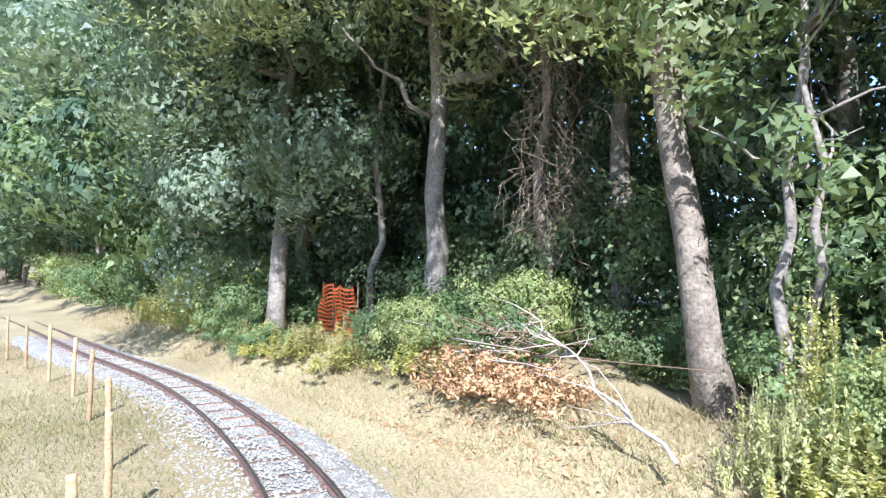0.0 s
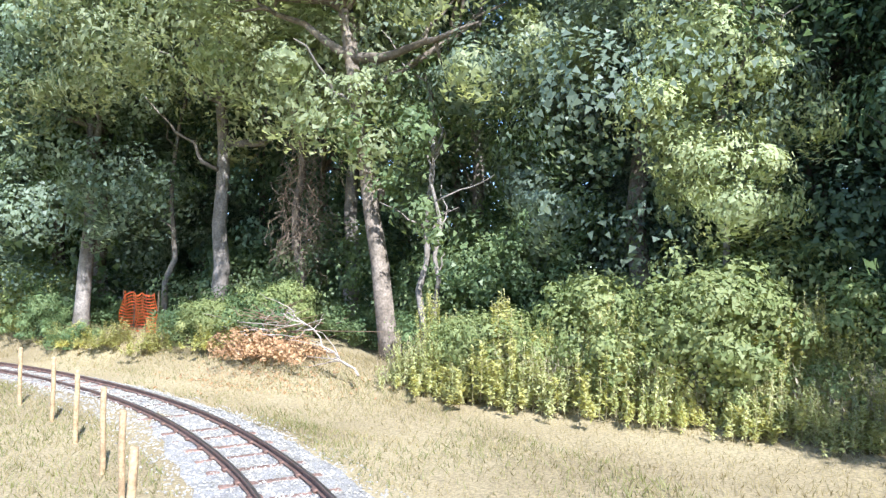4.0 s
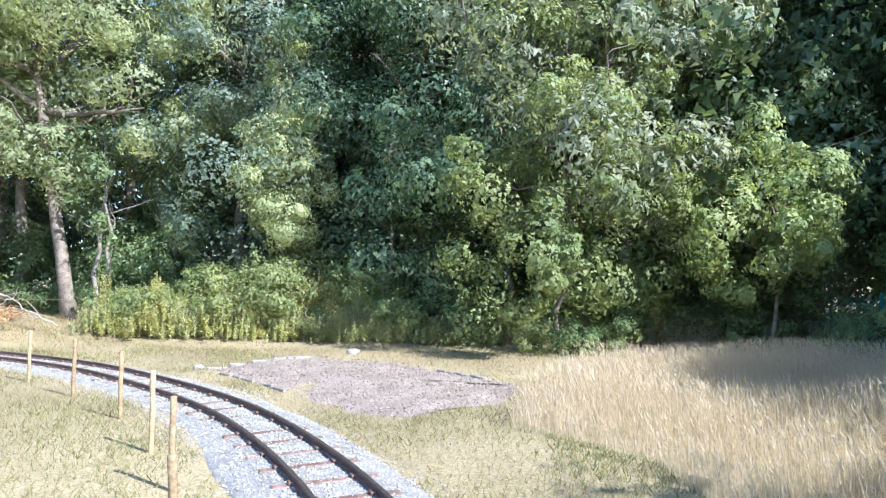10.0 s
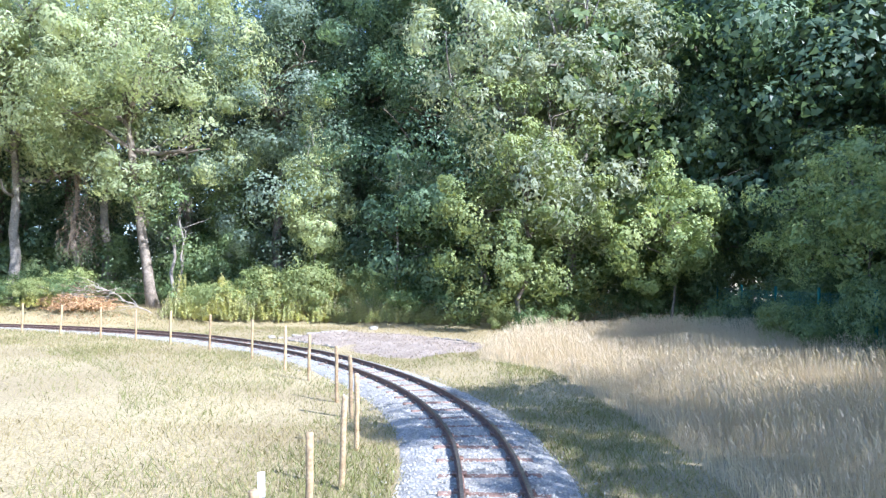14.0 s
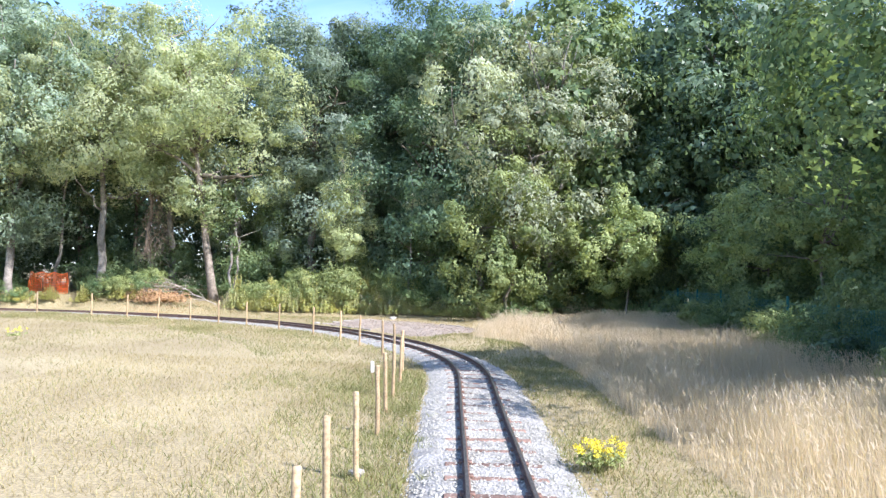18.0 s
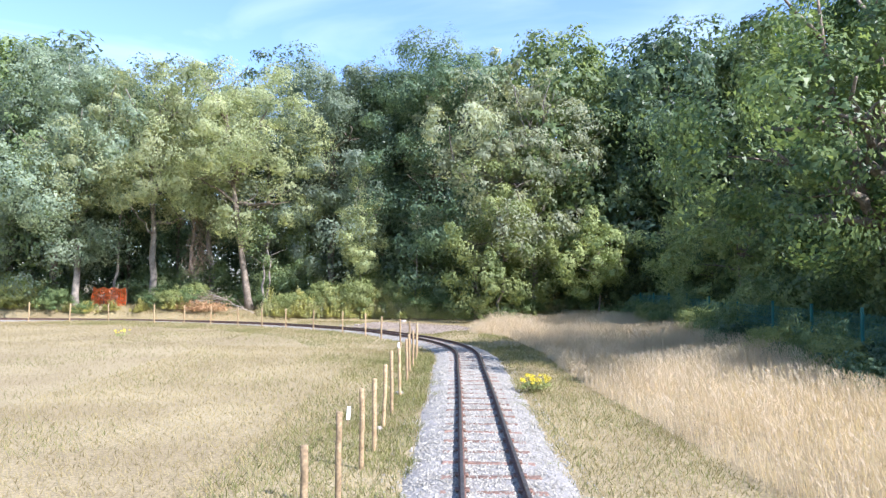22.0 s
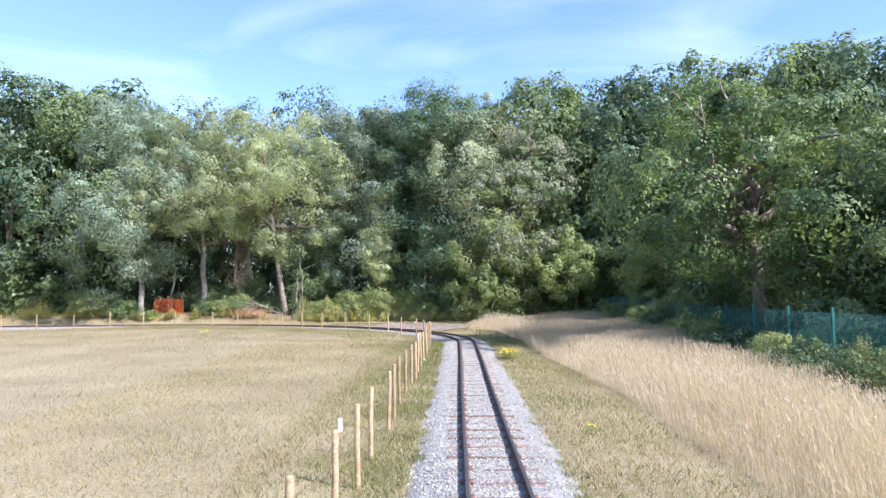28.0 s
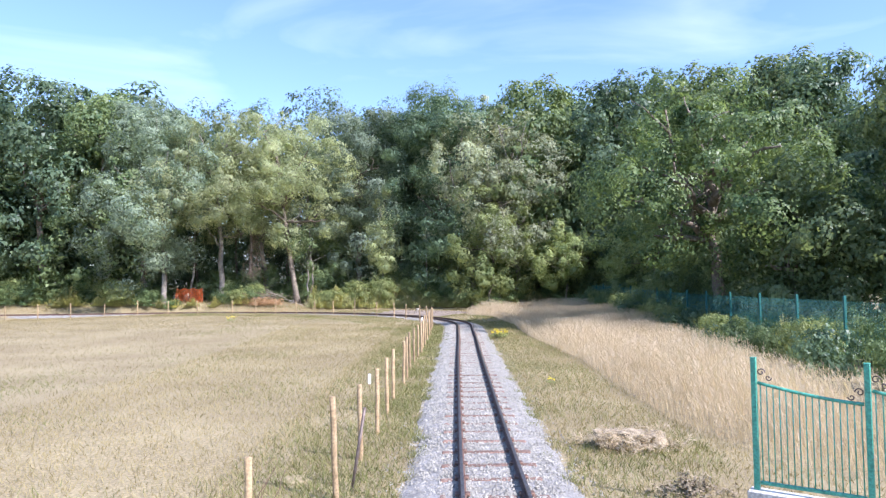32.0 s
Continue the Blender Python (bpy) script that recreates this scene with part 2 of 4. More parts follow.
M_kerb = mat("pale_edging_stones", (0.250, 0.226, 0.187), (0.335, 0.308, 0.265), scale=4, rough=0.9, bump=0.5, bump_scale=30, fine=30)
M_yellow = leaf_mat("yellow_flower_heads", (0.74, 0.6, 0.03), (0.88, 0.76, 0.08), through=0.2, gloss=0.6)
M_spoil = mat("dry_clods", (0.24, 0.19, 0.115), (0.36, 0.295, 0.19), scale=6, rough=0.95, bump=0.8, bump_scale=30, fine=30)
M_white = mat("white_plastic", (0.75, 0.75, 0.73), (0.82, 0.82, 0.80), scale=8, rough=0.5)
M_concrete = mat("pale_concrete", (0.50, 0.47, 0.41), (0.62, 0.59, 0.53), scale=5, rough=0.9, bump=0.4, fine=40)


# ---- mesh makers ----
def mesh_from(name, verts, faces, material, smooth=False):
    me = bpy.data.meshes.new(name)
    me.from_pydata(verts, [], faces)
    if smooth:
        me.polygons.foreach_set("use_smooth", [True] * len(me.polygons))
    me.materials.append(material)
    return me


def quads_mesh(name, verts, material, corners=4):
    """verts: an array (n, corners, 3): one face for each row."""
    v = np.asarray(verts, np.float32)
    n = len(v)
    me = bpy.data.meshes.new(name)
    me.vertices.add(n * corners)
    me.vertices.foreach_set("co", v.ravel())
    me.loops.add(n * corners)
    me.loops.foreach_set("vertex_index", np.arange(n * corners, dtype=np.int32))
    me.polygons.add(n)
    me.polygons.foreach_set("loop_start", np.arange(0, n * corners, corners, dtype=np.int32))
    me.polygons.foreach_set("loop_total", np.full(n, corners, np.int32))
    me.update(calc_edges=True)
    me.materials.append(material)
    return me


def part(name, data, parent, label="", m=None):
    """One mesh object under a thing."""
    ob = new(name, data)
    ob.parent = parent
    if m is not None:
        ob.matrix_basis = m
    if label:
        ob["label"] = label
    return ob


def box_data(name, size, material, bevel=0.0, at=(0, 0, 0)):
    bm = bmesh.new()
    bmesh.ops.create_cube(bm, size=1)
    bmesh.ops.scale(bm, vec=size, verts=bm.verts)
    bmesh.ops.translate(bm, vec=at, verts=bm.verts)
    if bevel:
        bmesh.ops.bevel(bm, geom=bm.edges[:], offset=bevel, segments=1, affect='EDGES')
    me = bpy.data.meshes.new(name)
    bm.to_mesh(me)
    bm.free()
    me.materials.append(material)
    return me


def tube_arrays(points, radii, sides=7, wobble=0.0, rng=None):
    """Rings round a bent line: vertices and faces."""
    pts = [Vector(p) for p in points]
    verts, faces = [], []
    for i, p in enumerate(pts):
        d = (pts[min(i + 1, len(pts) - 1)] - pts[max(i - 1, 0)]).normalized()
        a = d.cross(Vector((0.31, 0.87, 0.11))).normalized()
        b = d.cross(a)
        for k in range(sides):
            w = 2 * math.pi * k / sides
            r = radii[i] * (1 + (rng.uniform(-wobble, wobble) if rng is not None else 0))
            verts.append(tuple(p + (a * math.cos(w) + b * math.sin(w)) * r))
    for i in range(len(pts) - 1):
        for k in range(sides):
            k2 = (k + 1) % sides
            faces.append((i * sides + k, i * sides + k2, (i + 1) * sides + k2, (i + 1) * sides + k))
    faces.append(tuple(range(sides - 1, -1, -1)))
    faces.append(tuple((len(pts) - 1) * sides + k for k in range(sides)))
    return verts, faces


def tubes_mesh(name, lines, material, sides=6, wobble=0.0, rng=None):
    verts, faces = [], []
    for pts, radii in lines:
        v, f = tube_arrays(pts, radii, sides, wobble, rng)
        o = len(verts)
        verts += v
        faces += [tuple(i + o for i in q) for q in f]
    return mesh_from(name, verts, faces, material, smooth=True)


def bend(rng, start, end, n, sway):
    """A crooked line from start to end."""
    a, b = np.array(start, float), np.array(end, float)
    off = np.cumsum(rng.normal(0, sway, (n, 3)), 0)
    u = np.linspace(0, 1, n)[:, None]
    off = off - off[:1] - u * (off[-1] - off[0])
    return a + (b - a) * u + off * np.array([1, 1, 0.5])


def leaves(rng, centres, per, spread, length, width, droop=0.0, outward=None):
    """Folded lozenge leaves round clump centres: an array (n, 2 * 3 corners...) as quads."""
    n = len(centres) * per
    c = np.repeat(centres, per, 0)
    off = rng.normal(0, 1, (n, 3))
    off /= np.linalg.norm(off, axis=1, keepdims=True) + 1e-6
    off *= (rng.uniform(0.15, 1, (n, 1)) ** 0.6) * spread * np.array([1, 1, 0.75])
    p = c + off
    nrm = off / (np.linalg.norm(off, axis=1, keepdims=True) + 1e-6) * 0.7 + rng.normal(0, 0.55, (n, 3)) + np.array([0, 0, 0.55])
    if outward is not None:
        nrm = np.repeat(outward, per, 0) * 1.0 + off / spread * 0.5 + rng.normal(0, 0.42, (n, 3)) + np.array([0, 0, 0.3])
    nrm /= np.linalg.norm(nrm, axis=1, keepdims=True)
    t = rng.normal(0, 1, (n, 3)) + np.array([0, 0, -droop])
    t -= (t * nrm).sum(1, keepdims=True) * nrm
    t /= np.linalg.norm(t, axis=1, keepdims=True)
    s = np.cross(nrm, t)
    size = rng.uniform(0.65, 1.3, (n, 1))
    L, W = length * size, width * size
    tip, base = p + t * L * 0.5, p - t * L * 0.5
    left, right = p + s * W * 0.5 - nrm * W * 0.12 - t * L * 0.05, p - s * W * 0.5 - nrm * W * 0.12 + t * L * 0.05
    return np.stack([base, right, tip, left], 1)


def in_lobes(rng, lobes, n, shell=0.45):
    """Clump centres, mostly near the outside of the rounded masses of a crown."""
    out, way = [], []
    vol = np.array([l[3] * l[4] * l[5] for l in lobes]) ** 0.72
    for l, k in zip(lobes, np.maximum(1, (n * vol / vol.sum()).astype(int))):
        d = rng.normal(0, 1, (k, 3))
        d /= np.linalg.norm(d, axis=1, keepdims=True)
        d *= rng.uniform(shell ** 3, 1, (k, 1)) ** (1 / 3)
        d *= 1 + 0.22 * np.sin(d[:, :1] * 7 + l[0] * 3) * np.cos(d[:, 1:2] * 6 + l[2])
        out.append(np.array(l[:3]) + d * np.array(l[3:]))
        way.append(d / (np.linalg.norm(d, axis=1, keepdims=True) + 1e-6))
    return np.concatenate(out), np.concatenate(way)


def canopy(rng, lobes, clumps, per, reach, leaf, slim=0.4, droop=0.1):
    """Leaves in rounded clumps: a close skin of leaves on the outer and upper side of each clump, a few within. An array (n, 3, 3)."""
    cen, way = in_lobes(rng, lobes, clumps, 0.8)
    k = len(cen)
    n = k * per
    r = reach * rng.uniform(0.5, 1.4, k)
    stretch = rng.uniform(0.75, 1.3, (k, 3)) * np.array([1, 1, 0.8])
    phase = rng.uniform(0, 6.3, (k, 3))
    c, w, r, stretch, phase = (np.repeat(v, per, 0) for v in (cen, way, r, stretch, phase))
    d = rng.normal(0, 1, (n, 3)) + w * 0.75 + np.array([0, 0, 0.35])
    d /= np.linalg.norm(d, axis=1, keepdims=True)
    bumps = 1 + 0.16 * np.sin(d * 6 + phase).sum(1)
    deep = np.where(rng.random(n) < 0.14, rng.uniform(0.3, 0.8, n), rng.uniform(0.86, 1.08, n))
    p = c + d * stretch * (r * bumps * deep)[:, None]
    p[:, 2] -= droop * r * (1 - d[:, 2])
    nrm = d + w * 0.2 + rng.normal(0, 0.28, (n, 3))
    nrm /= np.linalg.norm(nrm, axis=1, keepdims=True)
    t = rng.normal(0, 0.8, (n, 3)) + np.array([0, 0, -0.5 - droop])
    t -= (t * nrm).sum(1, keepdims=True) * nrm
    t /= np.linalg.norm(t, axis=1, keepdims=True)
    s = np.cross(nrm, t)
    size = leaf * rng.uniform(0.55, 1.45, (n, 1))
    return np.stack([p - t * size * 0.5 + s * size * slim, p - t * size * 0.35 - s * size * slim, p + t * size * 0.55], 1)


# ---- the lie of the land and the line of the track ----
def smooth(a, b, x):
    u = min(1, max(0, (x - a) / (b - a)))
    return u * u * (3 - 2 * u)


def ground_z(x, y):
    z = -0.17 + (0.22 + 0.38 * smooth(-9, -15, x)) * smooth(49.0, 51.4, y) + 0.05 * math.sin(x * 0.31 + 1) * math.cos(y * 0.27) * smooth(1.5, 5, abs(x))
    if x > 3:
        z += 0.08 * smooth(4, 10, x) * smooth(-10, 5, y)
    z += 0.15 * smooth(20.4, 22.0, math.hypot(x + 18.4, y - 29.6)) * smooth(35, 41, y)
    if y < 48 and x < -3:
        z += 0.10 * math.sin(x * 0.13) * math.sin(y * 0.11)
    return z


LINE = [(0, -16), (0, -8), (0, 0), (0, 8), (0.06, 16.01), (0.1, 20), (0.17, 25.06), (0.19, 29.59), (0.22, 32.77), (-0.08, 34.5), (-0.8, 36.79), (-2.1, 39.25), (-3.46, 41.3), (-5.42, 43.21), (-7.58, 45.04),
        (-10.49, 46.52), (-13.02, 47.44), (-16.79, 48.17), (-20.01, 48.45), (-24.02, 48.24), (-30, 48.17), (-37, 48), (-46, 47.6), (-58, 47), (-75, 46.2), (-95, 45)]


def spline(points, step):
    """A smooth curve through points, sampled at even steps."""
    p = np.array(points, float)
    p = np.concatenate([2 * p[:1] - p[1:2], p, 2 * p[-1:] - p[-2:-1]])
    fine = []
    for i in range(1, len(p) - 2):
        a, b_, c_, d_ = p[i - 1:i + 3]
        la, lb, lc = (np.linalg.norm(v) ** 0.5 for v in (b_ - a, c_ - b_, d_ - c_))
        m1 = (c_ - b_) + lb * ((b_ - a) / la - (c_ - a) / (la + lb))
        m2 = (c_ - b_) + lb * ((d_ - c_) / lc - (d_ - b_) / (lb + lc))
        for u in np.linspace(0, 1, 40, endpoint=False):
            fine.append((2 * u ** 3 - 3 * u * u + 1) * b_ + (u ** 3 - 2 * u * u + u) * m1 + (3 * u * u - 2 * u ** 3) * c_ + (u ** 3 - u * u) * m2)
    fine = np.array(fine + [p[-2]])
    s = np.r_[0, np.cumsum(np.linalg.norm(np.diff(fine, axis=0), axis=1))]
    even = np.arange(0, s[-1], step)
    return np.c_[np.interp(even, s, fine[:, 0]), np.interp(even, s, fine[:, 1])]


CURVE = spline(LINE, 0.1)
for _ in range(5):
    CURVE[8:-8] = np.mean([CURVE[8 + k:len(CURVE) - 8 + k] for k in range(-8, 9, 4)], 0)
AHEAD = np.gradient(CURVE, axis=0)
AHEAD /= np.linalg.norm(AHEAD, axis=1, keepdims=True)
S_END = len(CURVE) * 0.1 - 0.2


def track(s, off=0.0):
    """Place and heading at s metres along the centre line; off: metres to the right, looking on."""
    i = min(len(CURVE) - 2, max(0, s / 0.1))
    k, u = int(i), i - int(i)
    x, y = CURVE[k] * (1 - u) + CURVE[k + 1] * u
    dx, dy = AHEAD[k] * (1 - u) + AHEAD[k + 1] * u
    return Vector((x + off * dy, y - off * dx, 0)), math.atan2(-dx, dy)


def track_gaps(xy):
    """Metres from the centre line for many places: over 0 on the outside of the bend."""
    out = np.zeros(len(xy))
    some, way = CURVE[::4], AHEAD[::4]
    for i in range(0, len(xy), 4000):
        q = xy[i:i + 4000]
        d = ((q[:, None] - some[None]) ** 2).sum(-1)
        k = d.argmin(1)
        v = q - some[k]
        out[i:i + 4000] = v[:, 0] * way[k, 1] - v[:, 1] * way[k, 0]
    return out


def s_near(x, y):
    return 0.1 * int(((CURVE - np.array([x, y])) ** 2).sum(1).argmin())


S_BEND, S_FAR = s_near(0.2, 30), s_near(-20, 48.2)


# ---- ground ----
def axis_steps(near0, near1, step, far):
    a = list(np.arange(near0, near1 + 0.01, step))
    lo, hi, d = near0, near1, step
    while hi < far:
        d *= 1.5
        lo, hi = lo - d, hi + d
        a = [lo] + a + [hi]
    return a


gx, gy = axis_steps(-44, 24, 0.8, 1500), axis_steps(-12, 60, 0.8, 1500)
gverts = [(x, y, ground_z(x, y)) for y in gy for x in gx]
gfaces = [(j * len(gx) + i, j * len(gx) + i + 1, (j + 1) * len(gx) + i + 1, (j + 1) * len(gx) + i) for j in range(len(gy) - 1) for i in range(len(gx) - 1)]
ground = tagged(new("ground", mesh_from("ground", gverts, gfaces, M_ground, True)), "dry straw-coloured meadow turf with worn patches", "ground", kind="structure")

rng = np.random.default_rng(7)


def blades(rng, xy, height, width, lean, material, name, corners=3):
    """Bent blades of grass, one narrow face each."""
    n = len(xy)
    z = np.array([ground_z(x, y) for x, y in xy])
    p = np.c_[xy, z - 0.01]
    h = height * rng.uniform(0.55, 1.35, n)
    w = rng.uniform(0, 2 * np.pi, n)
    side = np.c_[np.cos(w), np.sin(w), np.zeros(n)] * (width * rng.uniform(0.6, 1.4, n))[:, None]
    tip = p + np.c_[rng.normal(0, lean, n) * h, rng.normal(0, lean, n) * h, h]
    return quads_mesh(name, np.stack([p - side, p + side, tip], 1), material, 3)


def scatter(rng, n, box, keep):
    xy = np.c_[rng.uniform(box[0], box[1], n), rng.uniform(box[2], box[3], n)]
    return xy[keep(xy, track_gaps(xy))]


def lumps(xy, scale, seed):
    """A smooth random field between about -1 and 1."""
    return np.array([noise.noise((x * scale, y * scale, seed)) for x, y in xy])


PATCH = [(-5.3, 45.35), (-3.2, 46.55), (-1.6, 46.2), (-0.6, 45.0), (0.6, 43.8), (0.9, 43.2), (0.4, 41.6), (-1.2, 40.95), (-2.5, 42.3), (-3.9, 43.9)]
HAY = [(0.5, 40.3), (0.8, 42.4), (1.8, 44.4), (4.0, 47.2), (9.4, 48.4), (9.3, 37), (8.2, 30), (7.2, 22), (6.4, 15), (6.0, 10), (5.4, 6.3), (3.4, 8.4), (2.9, 11.0), (2.9, 13.5), (3.0, 18.5), (2.5, 26.5), (2.5, 30), (2.6, 33.4), (2.3, 36.4), (1.9, 38.8)]


def inside(poly, xy):
    x, y = xy[:, 0], xy[:, 1]
    c = np.zeros(len(xy), bool)
    for (x0, y0), (x1, y1) in zip(poly, poly[1:] + poly[:1]):
        c ^= ((y0 > y) != (y1 > y)) & (x < (x1 - x0) * (y - y0) / (y1 - y0 + 1e-9) + x0)
    return c


def turf(xy, g):
    w = 0.05 + 0.2 * lumps(xy, 1.7, 21)
    return ~((g > -0.95 + w) & (g < 0.9 - w)) & ~inside(PATCH, xy) & ~inside(HAY, xy) & (xy[:, 1] < 51.5)


# dense near the line, thinner farther off
turf_a = scatter(rng, 200000, (-8, 4.2, 3, 34), lambda xy, g: turf(xy, g) & (rng.random(len(xy)) < np.where(g > -3.2, 1, 0.7)))
turf_b = scatter(rng, 190000, (-30, 4, 33, 52), lambda xy, g: turf(xy, g) & ((g > -4) | (rng.random(len(xy)) < 0.25)))
turf_c = scatter(rng, 80000, (-30, -8, 6, 46), lambda xy, g: g < -3)
for xy in (turf_a, turf_b, turf_c):
    tagged(new("short_grass", blades(rng, xy, 0.075, 0.006, 0.6, M_blade, "short_grass")), "short parched grass, bleached to straw by drought", "grass", kind="stuff")


def greener(xy, g, scale, seed, low, high):
    """Greener spots that fade out at their edges."""
    return turf(xy, g) & (rng.random(len(xy)) < (lumps(xy, scale, seed) - low) / (high - low))


green_xy = np.concatenate([
    scatter(rng, 120000, (-2.9, -0.75, 4, 33), lambda xy, g: greener(xy, g, 0.7, 3, -0.65, 0.55) & (rng.random(len(xy)) < 1.25 + 0.4 * xy[:, 0])),
    scatter(rng, 50000, (0.85, 2.8, 5, 44), lambda xy, g: greener(xy, g, 0.5, 9, -0.4, 0.7)),
    scatter(rng, 190000, (-20, 3, 30, 50.5), lambda xy, g: greener(xy, g, 0.5, 5, -0.45, 0.7) & (g > -4.6) & (g < 3.4)),
    np.repeat([tuple(track(rng.uniform(14, 46), rng.choice([-0.72, -0.85, 0.7, 0.82]))[0][:2]) for _ in range(34)], 70, 0) + rng.normal(0, 0.06, (34 * 70, 2)),
    scatter(rng, 70000, (-12, -1.2, 4, 42), lambda xy, g: greener(xy, g, 0.35, 7, -0.1, 0.9))])
tagged(new("green_grass", blades(rng, green_xy, 0.09, 0.006, 0.6, M_green_blade, "green_grass")), "tufts of greener grass along the edges of the stones", "grass", kind="stuff")

hay_xy = np.concatenate([scatter(rng, 125000, (1.5, 10.6, 6, 34), lambda xy, g: inside(HAY, xy)), scatter(rng, 80000, (0.3, 10.4, 33, 49), lambda xy, g: inside(HAY, xy)),
    scatter(rng, 34000, (-11, 9, 49.1, 51.6), lambda xy, g: rng.random(len(xy)) < 0.8 * (xy[:, 1] > 49.85 + 0.5 * lumps(xy, 0.9, 6) - 0.05 * xy[:, 0]) * (lumps(xy, 0.4, 8) > -0.3))])
rough_xy = scatter(rng, 26000, (-34, -9, 48.9, 51.6), lambda xy, g: (g > 1.2) & (rng.random(len(xy)) < 0.25 + 0.6 * (xy[:, 1] - 49) / 2.4 + 0.5 * lumps(xy, 0.8, 11)))
tagged(new("rough_grass", blades(rng, rough_xy, 0.16, 0.006, 0.5, M_blade, "rough_grass")), "rough dry grass along the foot of the wood", "grass", kind="stuff")
hn = len(hay_xy)
hz = np.array([ground_z(x, y) for x, y in hay_xy])
hh = rng.uniform(0.24, 0.62, hn) * np.array([0.75 + 0.5 * smooth(0.0, 0.9, 0.5 + noise.noise((x * 0.35, y * 0.35, 1))) for x, y in hay_xy])
hh *= 0.6 + 0.4 * (inside(HAY, hay_xy - [0.7, 0]) & inside(HAY, hay_xy - [0, 0.7])) + 0.5 * (hay_xy[:, 1] > 49.2)
ha = rng.uniform(0, 2 * np.pi, hn)
side = np.c_[np.cos(ha), np.sin(ha), 0 * ha] * 0.0036
lean = np.c_[rng.normal(-0.10, 0.16, hn) * hh, rng.normal(0.05, 0.16, hn) * hh, hh]
foot = np.c_[hay_xy, hz - 0.02]
top = foot + lean
heads_i = rng.random(hn) < 0.75
ht = top[heads_i]
hd = rng.normal(0, 0.025, (len(ht), 3)) + np.array([-0.02, 0, 0.06])
hs2 = side[heads_i] * 1.7
heads = np.stack([ht - hs2 - hd * 0.3, ht + hs2 - hd * 0.3, ht + hd], 1)
tall = tagged(new("tall_grass", quads_mesh("tall_grass", np.concatenate([np.stack([foot - side, foot + side, top], 1), heads]), M_hay, 3)), "tall ripe meadow grass with feathery seed heads", "tall grass", kind="stuff")

# bark-chip bed edged with pale stones, in the bend of the line
pv, pf = [], []
cx = sum(p[0] for p in PATCH) / len(PATCH)
cy = sum(p[1] for p in PATCH) / len(PATCH)
ring = []
for (x0, y0), (x1, y1) in zip(PATCH, PATCH[1:] + PATCH[:1]):
    for k in range(6):
        u = k / 6
        ring.append((x0 + (x1 - x0) * u + 0.12 * noise.noise((x0 + u * 3, y0, 4)), y0 + (y1 - y0) * u + 0.12 * noise.noise((x0, y0 + u * 3, 7))))
levels = 7
for j in range(levels):
    f = 1 - j / levels
    for x, y in ring:
        X, Y = cx + (x - cx) * f, cy + (y - cy) * f
        pv.append((X, Y, ground_z(X, Y) + (0.004 if j == 0 else 0.035 + 0.02 * noise.noise((X * 2, Y * 2, 0)))))
pv.append((cx, cy, ground_z(cx, cy) + 0.045))
m_ = len(ring)
for j in range(levels - 1):
    for i in range(m_):
        pf.append((j * m_ + i, j * m_ + (i + 1) % m_, (j + 1) * m_ + (i + 1) % m_, (j + 1) * m_ + i))
for i in range(m_):
    pf.append(((levels - 1) * m_ + i, (levels - 1) * m_ + (i + 1) % m_, len(pv) - 1))
chip_bed = tagged(new("chip_bed", mesh_from("chip_bed", pv, pf, M_mulch, True)), "bed of grey bark chippings in the meadow", "ground bed", kind="structure")
chip_xy = scatter(rng, 12000, (-6, 1.2, 40.8, 47.6), lambda xy, g: inside(PATCH, xy))
cz = np.array([ground_z(x, y) + 0.045 for x, y in chip_xy])
tagged(new("bark_chips", quads_mesh("bark_chips", leaves(rng, np.c_[chip_xy, cz], 1, 0.015, 0.05, 0.02), M_chip)), "loose grey bark chips", "bark chips", kind="stuff")
edge_mesh = box_data("edging_stone", (0.43, 0.06, 0.07), M_kerb, 0.015)
for (x0, y0), (x1, y1) in ((PATCH[0], PATCH[1]), (PATCH[9], PATCH[0]), (PATCH[8], PATCH[9]), (PATCH[3], PATCH[4])):
    L = math.hypot(x1 - x0, y1 - y0)
    for k in range(int(L / 0.45)):
        u = (k + 0.5) * 0.45 / L
        if rng.random() < 0.18:
            continue
        X, Y = x0 + (x1 - x0) * u, y0 + (y1 - y0) * u
        part("edging_stone", edge_mesh, chip_bed, m=pose(X, Y, ground_z(X, Y) + 0.015, rng.normal(0, 4), rng.normal(0, 3), math.degrees(math.atan2(y1 - y0, x1 - x0)) + rng.normal(0, 4)))


def rock_mesh(rng, name, size, material):
    bm = bmesh.new()
    bmesh.ops.create_icosphere(bm, subdivisions=2, radius=1)
    sh = rng.uniform(0, 9)
    for v in bm.verts:
        v.co *= 1 + 0.35 * noise.noise(v.co * 1.3 + Vector((sh, sh, 0)))
        v.co = Vector((v.co.x * size[0], v.co.y * size[1], v.co.z * size[2]))
    me = bpy.data.meshes.new(name)
    bm.to_mesh(me)
    bm.free()
    me.materials.append(material)
    return me


for n_, (x, y, s) in (("boulder", (-2.65, 47.6, 0.16)), ("stone", (-1.27, 25.2, 0.09)), ("stone", (-1.35, 22.0, 0.07)), ("stone", (-5.5, 45.5, 0.12))):
    tagged(new(n_, rock_mesh(rng, n_, (s, s * 0.8, s * 0.6), M_kerb)), "pale weathered stone lying in the grass", "stone").location = (x, y, ground_z(x, y) + s * 0.3)

